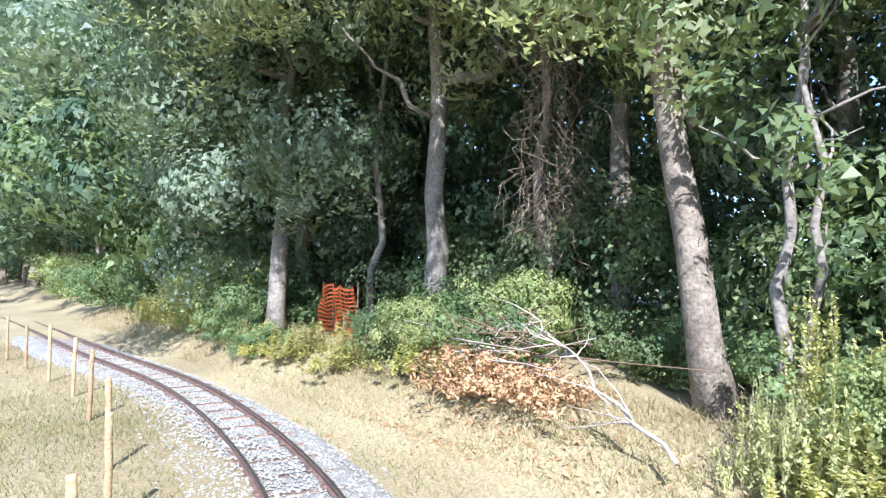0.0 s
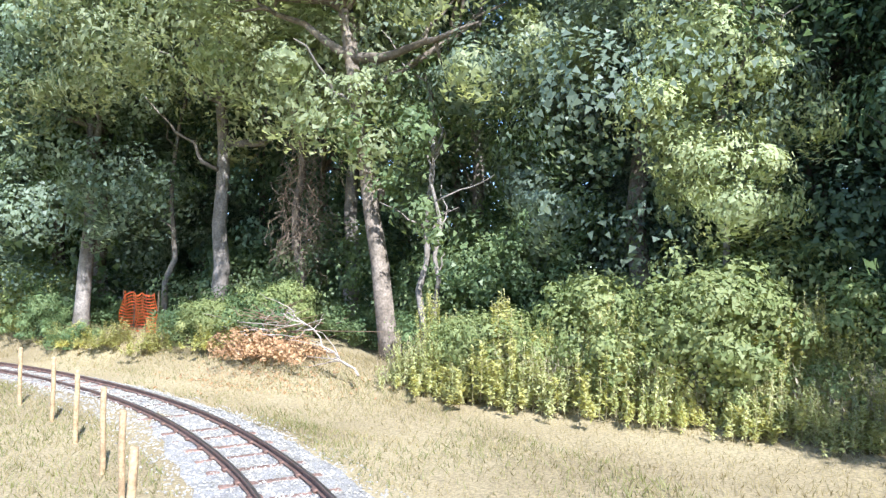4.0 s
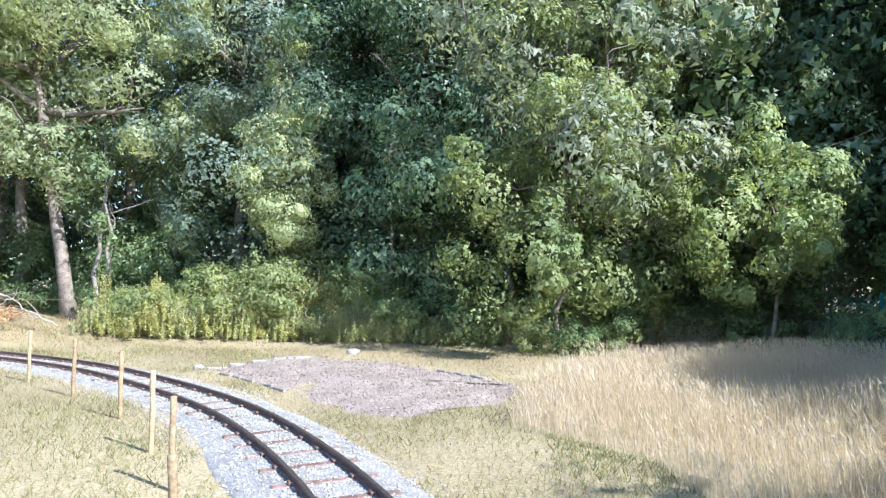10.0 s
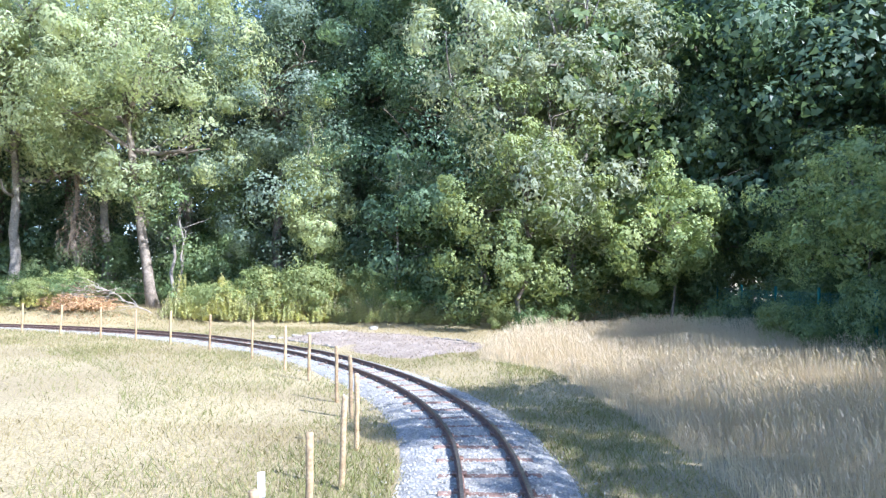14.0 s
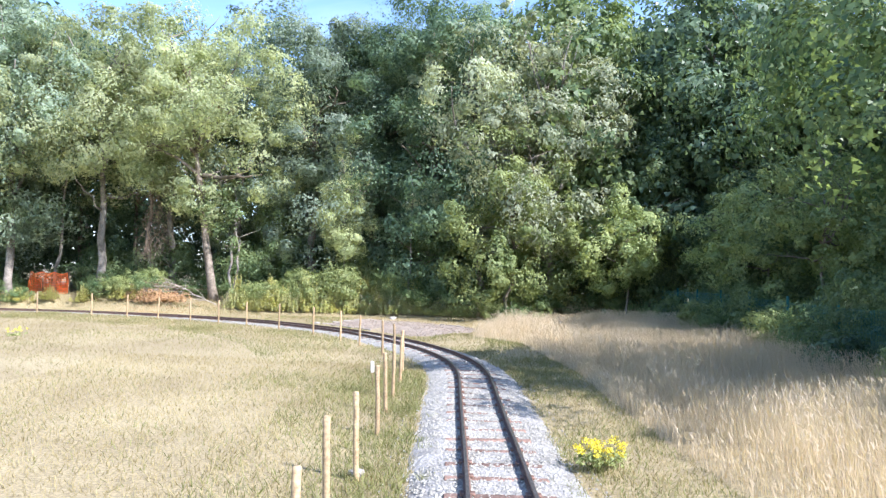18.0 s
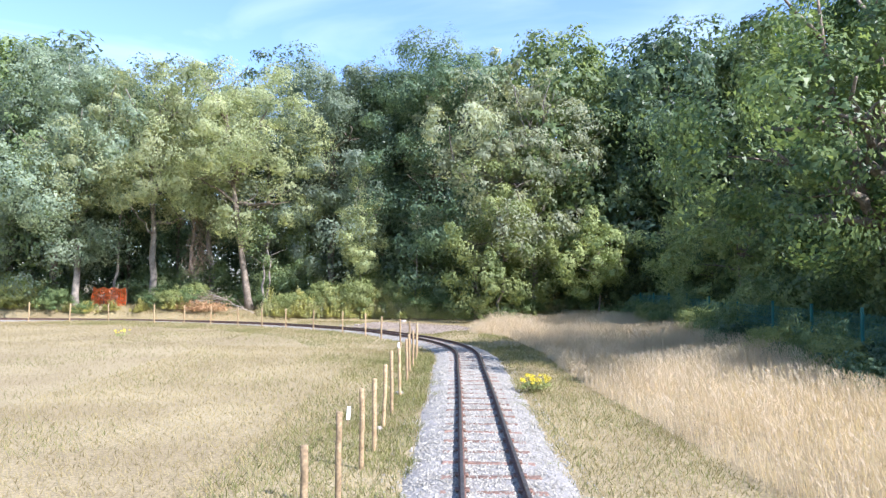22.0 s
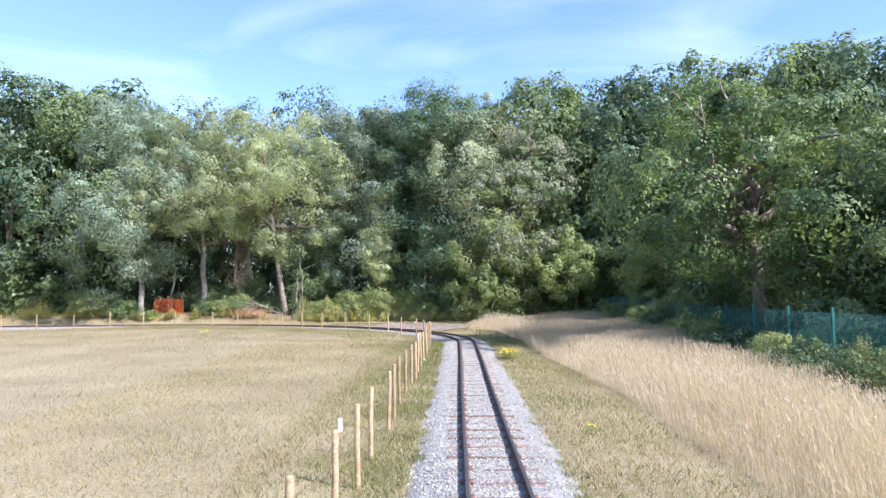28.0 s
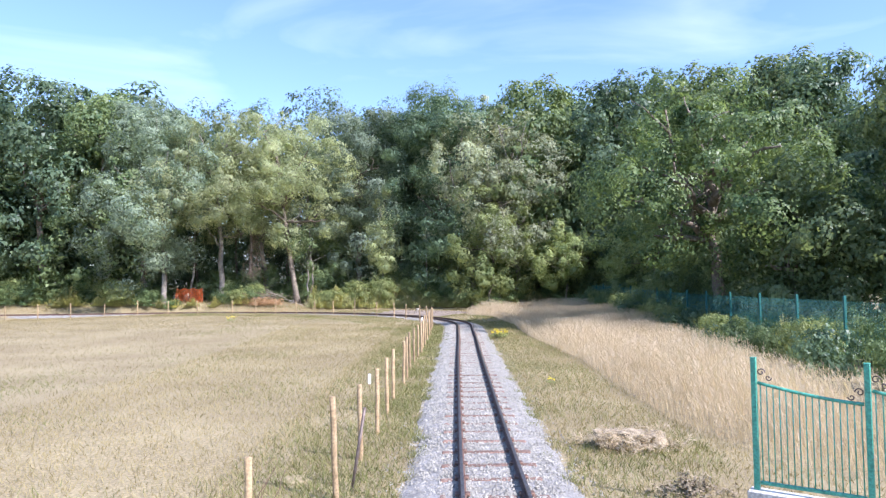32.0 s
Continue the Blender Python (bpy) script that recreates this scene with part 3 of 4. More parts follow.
# ---- railway ----
# stone bed: a low bank that follows the line
bv, bf = [], []
prof = [(-1.02, -0.24), (-0.9, -0.165), (-0.7, -0.115), (-0.42, -0.092), (0, -0.095), (0.42, -0.092), (0.7, -0.115), (0.86, -0.165), (0.98, -0.24)]
steps = int(S_END / 0.3)
for i in range(steps + 1):
    s = i * S_END / steps
    for k, (o, z) in enumerate(prof):
        wob = 0.10 * noise.noise((s * 0.8, k, 2)) if abs(o) > 0.6 else 0
        p, h = track(s, o + wob)
        lift = ground_z(p.x, p.y) + 0.17
        bv.append((p.x, p.y, z + 0.012 * noise.noise((s * 3, o * 4, 1)) + max(0, lift) * 0.5 * (abs(o) > 0.85)))
w_ = len(prof)
for i in range(steps):
    for k in range(w_ - 1):
        bf.append((i * w_ + k, i * w_ + k + 1, (i + 1) * w_ + k + 1, (i + 1) * w_ + k))
bed = tagged(new("ballast_bed", mesh_from("ballast_bed", bv, bf, M_ballast, True)), "low bank of pale grey crushed stone under the track", "ballast", kind="structure")

# loose chips: small squashed octahedra
OCT = np.array([(1, 0, 0), (0, 1, 0), (-1, 0, 0), (0, -1, 0), (0, 0, 1), (0, 0, -1)], float)
OCF = [(0, 1, 4), (1, 2, 4), (2, 3, 4), (3, 0, 4), (1, 0, 5), (2, 1, 5), (3, 2, 5), (0, 3, 5)]


def chips(rng, s0, s1, n, size):
    s = rng.uniform(s0, s1, n)
    o = np.clip(rng.normal(0, 0.52, n), -1.15, 1.08)
    o = np.where(rng.random(n) < 0.5, rng.uniform(-0.95, 0.9, n), o)
    base = np.zeros((n, 3))
    for i in range(n):
        p, h = track(s[i], o[i])
        zz = np.interp(o[i], [q[0] for q in prof], [q[1] for q in prof])
        base[i] = p.x, p.y, max(zz, ground_z(p.x, p.y)) + 0.003
    tri = []
    shape = OCT[None] * rng.uniform(0.6, 1.3, (n, 6, 1)) * size * rng.uniform(0.5, 1.3, (n, 1, 1)) * np.array([1, 0.8, 0.65])
    a = rng.uniform(0, 2 * np.pi, n)
    c, d = np.cos(a)[:, None], np.sin(a)[:, None]
    shape = np.stack([shape[..., 0] * c - shape[..., 1] * d, shape[..., 0] * d + shape[..., 1] * c, shape[..., 2]], -1) + base[:, None]
    me = bpy.data.meshes.new("loose_ballast")
    verts = shape.reshape(-1, 3)
    faces = (np.arange(n)[:, None, None] * 6 + np.array(OCF)[None, :4]).reshape(-1, 3)
    me.from_pydata(verts.tolist(), [], faces.tolist())
    me.materials.append(M_stone)
    return me


for s0, s1, n, size in ((S_BEND - 25, S_BEND, 34000, 0.022), (S_BEND, S_FAR + 6, 30000, 0.022)):
    tagged(new("loose_ballast", chips(rng, s0, s1, n, size)), "loose pale grey limestone chips", "ballast stones", kind="stuff")

line = tagged(new("railway_track"), "narrow-gauge track, rusty rails on brown sleepers", "railway track")
RAIL = [(-0.038, -0.075), (0.038, -0.075), (0.038, -0.066), (0.008, -0.056), (0.008, -0.026), (0.020, -0.020), (0.020, -0.003), (0.017, 0.0), (-0.017, 0.0), (-0.020, -0.003), (-0.020, -0.020), (-0.008, -0.026), (-0.008, -0.056), (-0.038, -0.066)]
for off in (-0.305, 0.305):
    rv, rf = [], []
    n_ = int(S_END / 0.5)
    for i in range(n_ + 1):
        for o, z in RAIL:
            p, h = track(i * S_END / n_, off + o)
            rv.append((p.x, p.y, z))
    k_ = len(RAIL)
    for i in range(n_):
        for k in range(k_):
            rf.append((i * k_ + k, i * k_ + (k + 1) % k_, (i + 1) * k_ + (k + 1) % k_, (i + 1) * k_ + k))
    me = mesh_from("rail", rv, rf, M_rail)
    me.materials.append(M_head)
    me.polygons.foreach_set("material_index", [1 if (i % k_) == 7 else 0 for i in range(len(rf))])
    part("rail", me, line)
sleeper = box_data("sleeper", (1.06, 0.11, 0.10), M_sleeper, 0.012)
chair = box_data("rail_clip", (0.05, 0.09, 0.028), M_rail, 0.006)
s = 2.0
while s < S_END - 1:
    p, h = track(s)
    ob = part("sleeper", sleeper, line, m=pose(p.x, p.y, -0.136 + rng.normal(0, 0.004), 0, rng.normal(0, 0.4), math.degrees(h) + rng.normal(0, 1.2)))
    if 18 < s < S_FAR + 8:
        for off in (-0.352, -0.258, 0.258, 0.352):
            q, _ = track(s, off)
            part("rail_clip", chair, line, m=pose(q.x, q.y, -0.066, 0, 0, math.degrees(h)))
    s += 0.56 + rng.normal(0, 0.015)

# ---- stakes along the line ----
STAKE_ROUND = {}


def stake(x, y, height, lean=(0, 0), thick=0.030):
    k = round(height, 1)
    if k not in STAKE_ROUND:
        r = np.random.default_rng(int(k * 10))
        n = 7
        pts = [(r.normal(0, 0.003), r.normal(0, 0.003), -0.25 + (k + 0.25) * i / (n - 1)) for i in range(n)]
        STAKE_ROUND[k] = tubes_mesh("stake", [(pts + [(pts[-1][0], pts[-1][1], k + 0.006)], [thick * 1.06] + [thick] * (n - 1) + [thick * 0.7])], M_stake, 9, 0.04, r)
    ob = tagged(new("stake", STAKE_ROUND[k]), "slim peeled timber stake driven into the grass", "stake", "stakes along the railway")
    ob.matrix_basis = pose(x, y, ground_z(x, y), lean[0], lean[1], rng.uniform(0, 360))
    return ob


STAKES = [23.3, 24.8, 26.2, 27.65, 28.95, 30.7, 31.7, 33.15, 34.5, 35.9, 36.7, 38.2, 39.3, 41.0, 43.0, 44.5, 45.8, 47.4, 49.0, 51.0, 52.4, 54.8, 56.3, 58.5, 60.8, 62.9, 64.6, 66.2, 67.9, 69.6, 71.4] + [74.0 + 2.2 * k for k in range(18)]
for s in STAKES:
    p, h = track(s, float(np.interp(s, [23, 28, 36, 50, 58, 63, 67, 74], [-1.55, -1.46, -1.42, -1.43, -1.32, -1.35, -1.5, -1.6])) + rng.normal(0, 0.02))
    stake(p.x, p.y, rng.choice([0.9, 0.9, 0.9, 1.0]), (rng.normal(0, 1.2), rng.normal(0.8, 1.2)))
stake(-1.95, 5.8, 0.8)


# ---- trees ----
def limb_lines(rng, trunk, lobes, count, r0):
    """Limbs that leave the trunk and run into the masses of the crown."""
    out = []
    order = rng.permutation(len(lobes))
    for k in range(count):
        l = lobes[order[k % len(lobes)]]
        i = min(len(trunk) - 2, int(len(trunk) * rng.uniform(0.45, 0.9)))
        a = trunk[i]
        b = np.array(l[:3]) + rng.normal(0, 0.4, 3)
        if b[2] < a[2]:
            b[2] = a[2] + 0.4
        pts = bend(rng, a, b, 7, 0.16)
        out.append((pts, np.linspace(r0 * 0.55, r0 * 0.10, 7)))
        for _ in range(2):
            j = rng.integers(3, 6)
            c = pts[j] + rng.normal(0, 1, 3) * np.array([1.0, 1.0, 0.7]) + np.array([0, 0, 0.5])
            out.append((bend(rng, pts[j], c, 5, 0.09), np.linspace(r0 * 0.2, r0 * 0.05, 5)))
    return out


def tree_thing(name, label, seed, trunk_top, r0, lobes, clumps, per, spread, leaf, leaf_m, bark, limbs=8, sway=0.12, trunks=1, slim=0.4):
    """A tree at the origin: a tapered trunk, limbs and a crown of many leaves."""
    rng = np.random.default_rng(seed)
    ob = tagged(new(name), label, "tree")
    lines = []
    for k in range(trunks):
        end = np.array(trunk_top, float) + (rng.normal(0, 0.8, 3) * np.array([1, 1, 0.3]) if k else 0)
        start = (0, 0, -0.3) if not k else tuple(rng.normal(0, 0.3, 2)) + (-0.3,)
        pts = bend(rng, start, end, 12, sway)
        rad = r0 * (1 if not k else 0.6) * (1 - 0.78 * np.linspace(0, 1, 12))
        rad[0] *= 1.35
        part("trunk", tubes_mesh("trunk", [(pts, rad)], bark, 10, 0.05, rng), ob)
        lines += limb_lines(rng, pts, lobes, max(2, limbs // trunks), r0)
    for k in range(0, len(lines), 3):
        part("limb", tubes_mesh("limb", lines[k:k + 3], bark, 6), ob)
    part("crown", quads_mesh("crown", canopy(rng, lobes, clumps, per, spread, leaf, slim), leaf_m, 3), ob)
    return ob


def lobes_for(rng, height, low, width, n, depth=None):
    """Rounded masses that make up a crown between low and height."""
    out = []
    for k in range(n):
        u = (k + 0.5) / n
        z = low + (height - low) * u
        ring = width * 0.5 * math.sin(math.pi * min(1, 0.25 + 0.72 * u)) ** 0.8
        a = 2.4 * k + rng.uniform(-0.5, 0.5)
        r = rng.uniform(0.35, 0.75) * ring
        s = (height - low) * rng.uniform(0.13, 0.2)
        out.append((r * math.cos(a), r * math.sin(a), min(z, height - s * 0.8), max(s, ring * rng.uniform(0.45, 0.62)), max(s, ring * rng.uniform(0.45, 0.62)), s * rng.uniform(0.8, 1.1)))
    return out


def ragged(rng, height, low, width, n):
    """Uneven tiers of foliage with gaps between them."""
    out = []
    for k in range(n):
        u = (k + rng.uniform(0.2, 0.8)) / n
        ring = width * 0.5 * (0.35 + 0.75 * math.sin(math.pi * min(1, 0.18 + 0.8 * u)))
        a, r = 2.4 * k + rng.uniform(-0.8, 0.8), rng.uniform(0.25, 0.95) * ring
        s = ring * rng.uniform(0.28, 0.52)
        out.append((r * math.cos(a), r * math.sin(a), low + (height - low) * min(1, max(0, u + rng.normal(0, 0.05))), s, s, s * rng.uniform(0.75, 1.15)))
    return out


R = np.random.default_rng(3)
OAK_L = "tall dark-leaved oak at the edge of the wood"
ASH_L = "tall pale ash with thin feathery yellowing leaves"
# finely leaved trees for the bend, coarser ones for the distance
models = {
    "oak_a": tree_thing("oak_tree", OAK_L, 11, (0.3, 0.2, 12.5), 0.30, lobes_for(R, 16.0, 3.4, 9.8, 14), 180, 150, 1.05, 0.25, M_oak, M_bark),
    "oak_b": tree_thing("oak_tree", OAK_L, 12, (-0.4, 0.1, 12), 0.27, lobes_for(R, 16.0, 2.6, 9.4, 14), 180, 150, 1.05, 0.25, M_oak2, M_bark),
    "oak_f": tree_thing("oak_tree", OAK_L, 22, (-0.4, 0.1, 12.0), 0.27, lobes_for(R, 15.6, 2.4, 9.8, 16), 215, 620, 0.95, 0.108, M_oak, M_bark, 12),
    "oak_p": tree_thing("oak_tree", "tall oak, its leaf colour paled to look sunlit through haze", 24, (0.3, 0.1, 12.0), 0.27, lobes_for(R, 15.6, 2.8, 9.4, 16), 215, 620, 0.95, 0.108, M_oak_hazy_lit, M_bark, 12),
    "ash_f": tree_thing("ash_tree", ASH_L, 14, (0.4, 0.2, 12), 0.22, ragged(R, 14.6, 5.0, 8.6, 18), 170, 260, 0.78, 0.155, M_ash, M_bark_pale, 16, slim=0.26),
    "ash_g": tree_thing("ash_tree", "pale ash with sparse feathery leaves and bare twigs", 15, (-0.5, 0.2, 12.5), 0.2, ragged(R, 15.2, 4.0, 7.6, 20), 190, 170, 0.72, 0.19, M_ash_grey, M_bark_pale, 22, slim=0.24),
    "spread": tree_thing("oak_tree", "broad spreading oak with boughs reaching over the meadow", 16, (0.1, 0.1, 7.6), 0.34, lobes_for(R, 10.7, 3.8, 12.0, 20), 125, 470, 0.92, 0.125, M_oak_warm, M_bark, 14),
    "edge": tree_thing("hazel_tree", "broad leafy tree with branches down to the ground", 17, (0.1, 0.1, 5.2), 0.14, lobes_for(R, 7.2, 0.6, 6.6, 13), 120, 230, 0.8, 0.155, M_oak2, M_bark),
    "leafy": tree_thing("hazel_tree", "broad leafy tree in the shade of the oaks", 27, (0.1, 0.1, 6.4), 0.14, lobes_for(R, 8.6, 0.6, 5.8, 13), 110, 330, 0.72, 0.12, M_oak2, M_bark),
    "lime": tree_thing("young_maple", "young yellow-green maple lit by the sun", 18, (0.2, 0, 6.4), 0.09, ragged(R, 8.2, 1.2, 6.4, 22), 135, 270, 0.5, 0.108, M_lime, M_bark, 10),
    "small": tree_thing("young_maple", "small round pale-leaved tree on a slim stem", 19, (0.1, 0, 4.2), 0.055, ragged(R, 5.2, 1.9, 3.8, 13), 85, 230, 0.4, 0.1, M_lime, M_bark, 9),
    "column": tree_thing("young_ash", "slender pale young ash with drooping sprays of leaves", 20, (0.3, 0.1, 8.2), 0.075, ragged(R, 8.8, 2.4, 2.6, 14), 62, 480, 0.42, 0.082, M_column, M_bark_pale, 10, slim=0.28),
    "back": tree_thing("wood_tree", "tree standing deeper in the wood", 21, (0.3, 0.3, 12), 0.25, lobes_for(R, 17.0, 1.6, 9.5, 14), 120, 60, 1.3, 0.42, M_oak, M_bark, 6),
    "thicket": tree_thing("wood_tree", "tree standing deeper in the wood", 23, (0.3, 0.3, 12), 0.25, lobes_for(R, 17.0, 1.6, 9.5, 14), 110, 140, 1.15, 0.2, M_oak, M_bark, 6),
}


def plant(kind, x, y, height=1.0, wide=None, turn=0, label=""):
    wide = wide or height
    ob = copy_thing(models[kind], Matrix.LocRotScale((x, y, ground_z(x, y) - 0.02), Euler((0, 0, radians(turn))), (wide, wide, height)))
    ob["group"] = "trees of the wood"
    if label:
        ob["label"] = label
    return ob


# wood edge behind the bend
WOOD = [
    ("oak_a", -78, 51, 1.05, 330), ("oak_b", -67, 50.8, 1.05, 230), ("oak_a", -58, 51.4, 1.08, 130), ("oak_b", -51, 52, 1.0, 30), ("oak_a", -44, 52.2, 1.05, 40), ("oak_b", -37.4, 52.4, 1.03, 10), ("oak_a", -31.6, 52.8, 1.06, 120), ("oak_b", -26.8, 53.2, 0.96, 200),
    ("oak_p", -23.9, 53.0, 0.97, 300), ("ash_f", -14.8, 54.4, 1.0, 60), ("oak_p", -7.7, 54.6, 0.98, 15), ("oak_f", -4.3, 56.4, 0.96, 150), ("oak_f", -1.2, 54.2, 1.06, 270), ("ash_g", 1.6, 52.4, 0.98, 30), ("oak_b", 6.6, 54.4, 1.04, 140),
    ("ash_g", 4.2, 51.0, 0.92, 200), ("leafy", -9.6, 54.2, 0.62, 0), ("column", -5.5, 51.6, 0.95, 40), ("lime", 2.5, 48.9, 0.98, 0), ("small", 7.7, 48.6, 1.05, 20), ("leafy", 4.6, 52.2, 0.8, 80), ("leafy", 9.4, 51.4, 0.9, 200), ("leafy", -0.3, 52.8, 0.72, 10),
]
for kind, x, y, h, turn in WOOD:
    plant(kind, x, y, h, turn=turn)
# the stand to the east, behind the wire fence: broad oaks over lower growth
for kind, x, y, h, turn in [
    ("spread", 10.4, 28.4, 0.92, 0), ("oak_b", 17.0, 35.6, 0.8, 130), ("oak_b", 14.4, 21.6, 0.52, 250), ("edge", 11.6, 24.0, 0.8, 0), ("edge", 11.8, 30.0, 0.75, 90), ("edge", 15.2, 38.4, 0.8, 160), ("lime", 11.0, 38.6, 0.78, 70),
    ("oak_b", 16.8, 40.2, 0.72, 100), ("edge", 13.2, 42.0, 0.8, 250), ("lime", 12.4, 45.0, 0.72, 130), ("edge", 12.2, 47.6, 0.85, 20), ("oak_b", 18.6, 47.0, 0.86, 300), ("oak_a", 17.5, 34.0, 0.78, 30), ("oak_a", 18.5, 27.0, 0.66, 200),
    ("oak_a", 13.4, 52.0, 1.02, 300), ("oak_b", 17.6, 50.5, 1.0, 60), ("oak_a", 12.4, 57, 1.05, 190), ("oak_b", 20, 56, 1.05, 160), ("oak_a", 20.5, 42, 0.86, 70), ("edge", 16.4, 22.4, 0.9, 140), ("edge", 15.6, 17.0, 0.8, 20)]:
    plant(kind, x, y, h, turn=turn)
# deeper rows
for k in range(11):
    plant("thicket", -36 + 3.7 * k + R.uniform(-0.8, 0.8), 57.2 + R.uniform(-0.8, 0.8), R.uniform(0.5, 0.68), 0.62, R.uniform(0, 360), "thicket of young trees filling the wood")
for k in range(14):
    x = -52 + 5.6 * k + R.uniform(-1, 1)
    plant("thicket" if -28 < x < 6 else "back", x, 61.5 + R.uniform(-1.5, 1.5), R.uniform(0.92, 1.06), turn=R.uniform(0, 360))
for k in range(11):
    x = -56 + 7.5 * k + R.uniform(-1, 1)
    if -25 < x < -12:
        continue
    plant("back", x, 69.5 + R.uniform(-2, 2), R.uniform(1.0, 1.15), turn=R.uniform(0, 360))
for k in range(7):
    plant("back", -33 + 4.0 * k, 70 + R.uniform(-2, 2), R.uniform(0.3, 0.4), 0.6, R.uniform(0, 360), "thicket of young trees filling the wood")
for k in range(7):
    plant("back", -48 - 6.0 * k, 53.5 + R.uniform(-1.5, 1.5), R.uniform(0.9, 1.05), turn=R.uniform(0, 360))
for k in range(2, 6):
    plant("back", 26 + R.uniform(-1, 1), 2 + 8.5 * k, R.uniform(0.5, 0.6) + 0.02 * k, turn=R.uniform(0, 360))
for o in models.values():
    for c in list(o.children_recursive):
        bpy.data.objects.remove(c)
    bpy.data.objects.remove(o)

# the three tall trunks by the line, each with its own lean
R = np.random.default_rng(5)
for name, label, x, y, top_, r0, low, h, wd, bark, lm, sd in (
        ("oak_tree", "oak with a pale lit trunk beside the orange netting", -21.5, 51.0, (-0.3, 0.2, 10.5), 0.21, 4.4, 14.0, 8.6, M_bark_pale, M_oak_hazy_lit, 31),
        ("ash_tree", "tall ash with a bare grey trunk and feathery crown", -17.75, 52.4, (-0.3, 0.3, 11.5), 0.23, 5.6, 13.6, 9.0, M_bark_pale, M_ash, 32),
        ("ash_tree", "leaning forked ash with a bare grey-brown trunk", -11.8, 51.95, (-1.5, -0.6, 11.5), 0.22, 5.4, 13.4, 9.0, M_bark, M_ash, 33)):
    shape = lobes_for(R, h, low, wd, 15) if lm is M_oak_hazy_lit else ragged(R, h, low, wd, 17)
    t_ = tree_thing(name, label, sd, top_, r0, [(a + top_[0] * 0.6, b - 0.5, c, d, e, f) for a, b, c, d, e, f in shape], 150, 380, 0.85 if lm is M_oak_hazy_lit else 0.75, 0.125 if lm is M_oak_hazy_lit else 0.135, lm, bark, 12, sway=0.07, slim=0.4 if lm is M_oak_hazy_lit else 0.26)
    t_.matrix_basis = pose(x, y, ground_z(x, y))
    t_["group"] = "trees of the wood"
    if sd == 33:
        rg = np.random.default_rng(2)
        part("broken_limb", tubes_mesh("broken_limb", [(bend(rg, (-0.28, -0.1, 3.3), (-0.95, 0.15, 4.25), 6, 0.05), [0.10, 0.095, 0.085, 0.08, 0.08, 0.07])], bark, 8, 0.06, rg), t_, "stub of a broken limb")
    if sd != 31:
        rg = np.random.default_rng(sd + 5)
        for k in range(4):
            z_ = 4.2 + k * 0.9
            a_ = rg.uniform(0, 6.3)
            part("dead_limb", tubes_mesh("dead_limb", [(bend(rg, (top_[0] * z_ / 13, top_[1] * z_ / 13, z_), (top_[0] * z_ / 13 + 1.9 * math.cos(a_), 1.9 * math.sin(a_), z_ + rg.uniform(0.8, 2)), 8, 0.13), np.linspace(0.06, 0.015, 8))], M_bark_pale, 6), t_)


for x, y, h_, r_, lx, sd in ((-11.2, 51.7, 5.6, 0.07, 0.25, 51), (-10.95, 51.75, 4.6, 0.055, 0.3, 52), (-11.9, 55.4, 9.5, 0.17, -0.2, 53), (-20.4, 52.6, 7.2, 0.085, 0.9, 54)):
    rg = np.random.default_rng(sd)
    stem_ = tagged(new("young_ash"), "slim crooked grey stem with bare twigs under the taller trees", "tree", "trees of the wood")
    stem_.matrix_basis = pose(x, y, ground_z(x, y))
    ln = bend(rg, (0, 0, -0.2), (lx, 0.1, h_), 11, 0.11)
    part("trunk", tubes_mesh("trunk", [(ln, np.linspace(r_ * 1.15, r_ * 0.45, 11))], M_bark_pale, 8, 0.05, rg), stem_)
    for k in range(7):
        i_ = rg.integers(4, 11)
        part("limb", tubes_mesh("limb", [(bend(rg, ln[i_], ln[i_] + np.array([rg.normal(0, 0.45), rg.normal(0, 0.4), rg.uniform(0.3, 1.2)]), 6, 0.09), np.linspace(r_ * 0.4, 0.006, 6))], M_bark_pale, 5), stem_)
    part("crown", quads_mesh("crown", canopy(rg, [(lx * 0.8 + rg.normal(0, 0.6), rg.normal(0, 0.5), h_ * f, 0.7, 0.7, 0.5) for f in (0.55, 0.8, 0.95, 1.05)], 20, 60, 0.42, 0.12, 0.36), M_oak2, 3), stem_)


# ---- shrubs ----
def shrub_thing(name, label, seed, lobes, clumps, per, spread, leaf, leaf_m, stems=7):
    rng = np.random.default_rng(seed)
    ob = tagged(new(name), label, "shrub")
    lines = [(bend(rng, (rng.normal(0, 0.15), rng.normal(0, 0.15), -0.1), np.array(lobes[k % len(lobes)][:3]) + rng.normal(0, 0.2, 3), 6, 0.07), np.linspace(0.022, 0.006, 6)) for k in range(stems)]
    for l in lines[:4]:
        part("stem", tubes_mesh("stem", [l], M_twig, 5), ob)
    tri = canopy(rng, lobes, clumps, per, spread, leaf)
    tri[..., 2] = np.maximum(tri[..., 2], 0.02)
    part("foliage", quads_mesh("foliage", tri, leaf_m, 3), ob)
    return ob


def mound(rng, w, h, n):
    return [(rng.uniform(-w, w) * 0.55, rng.uniform(-w, w) * 0.45, h * rng.uniform(0.25, 0.72), w * rng.uniform(0.35, 0.55), w * rng.uniform(0.35, 0.5), h * rng.uniform(0.28, 0.42)) for _ in range(n)]


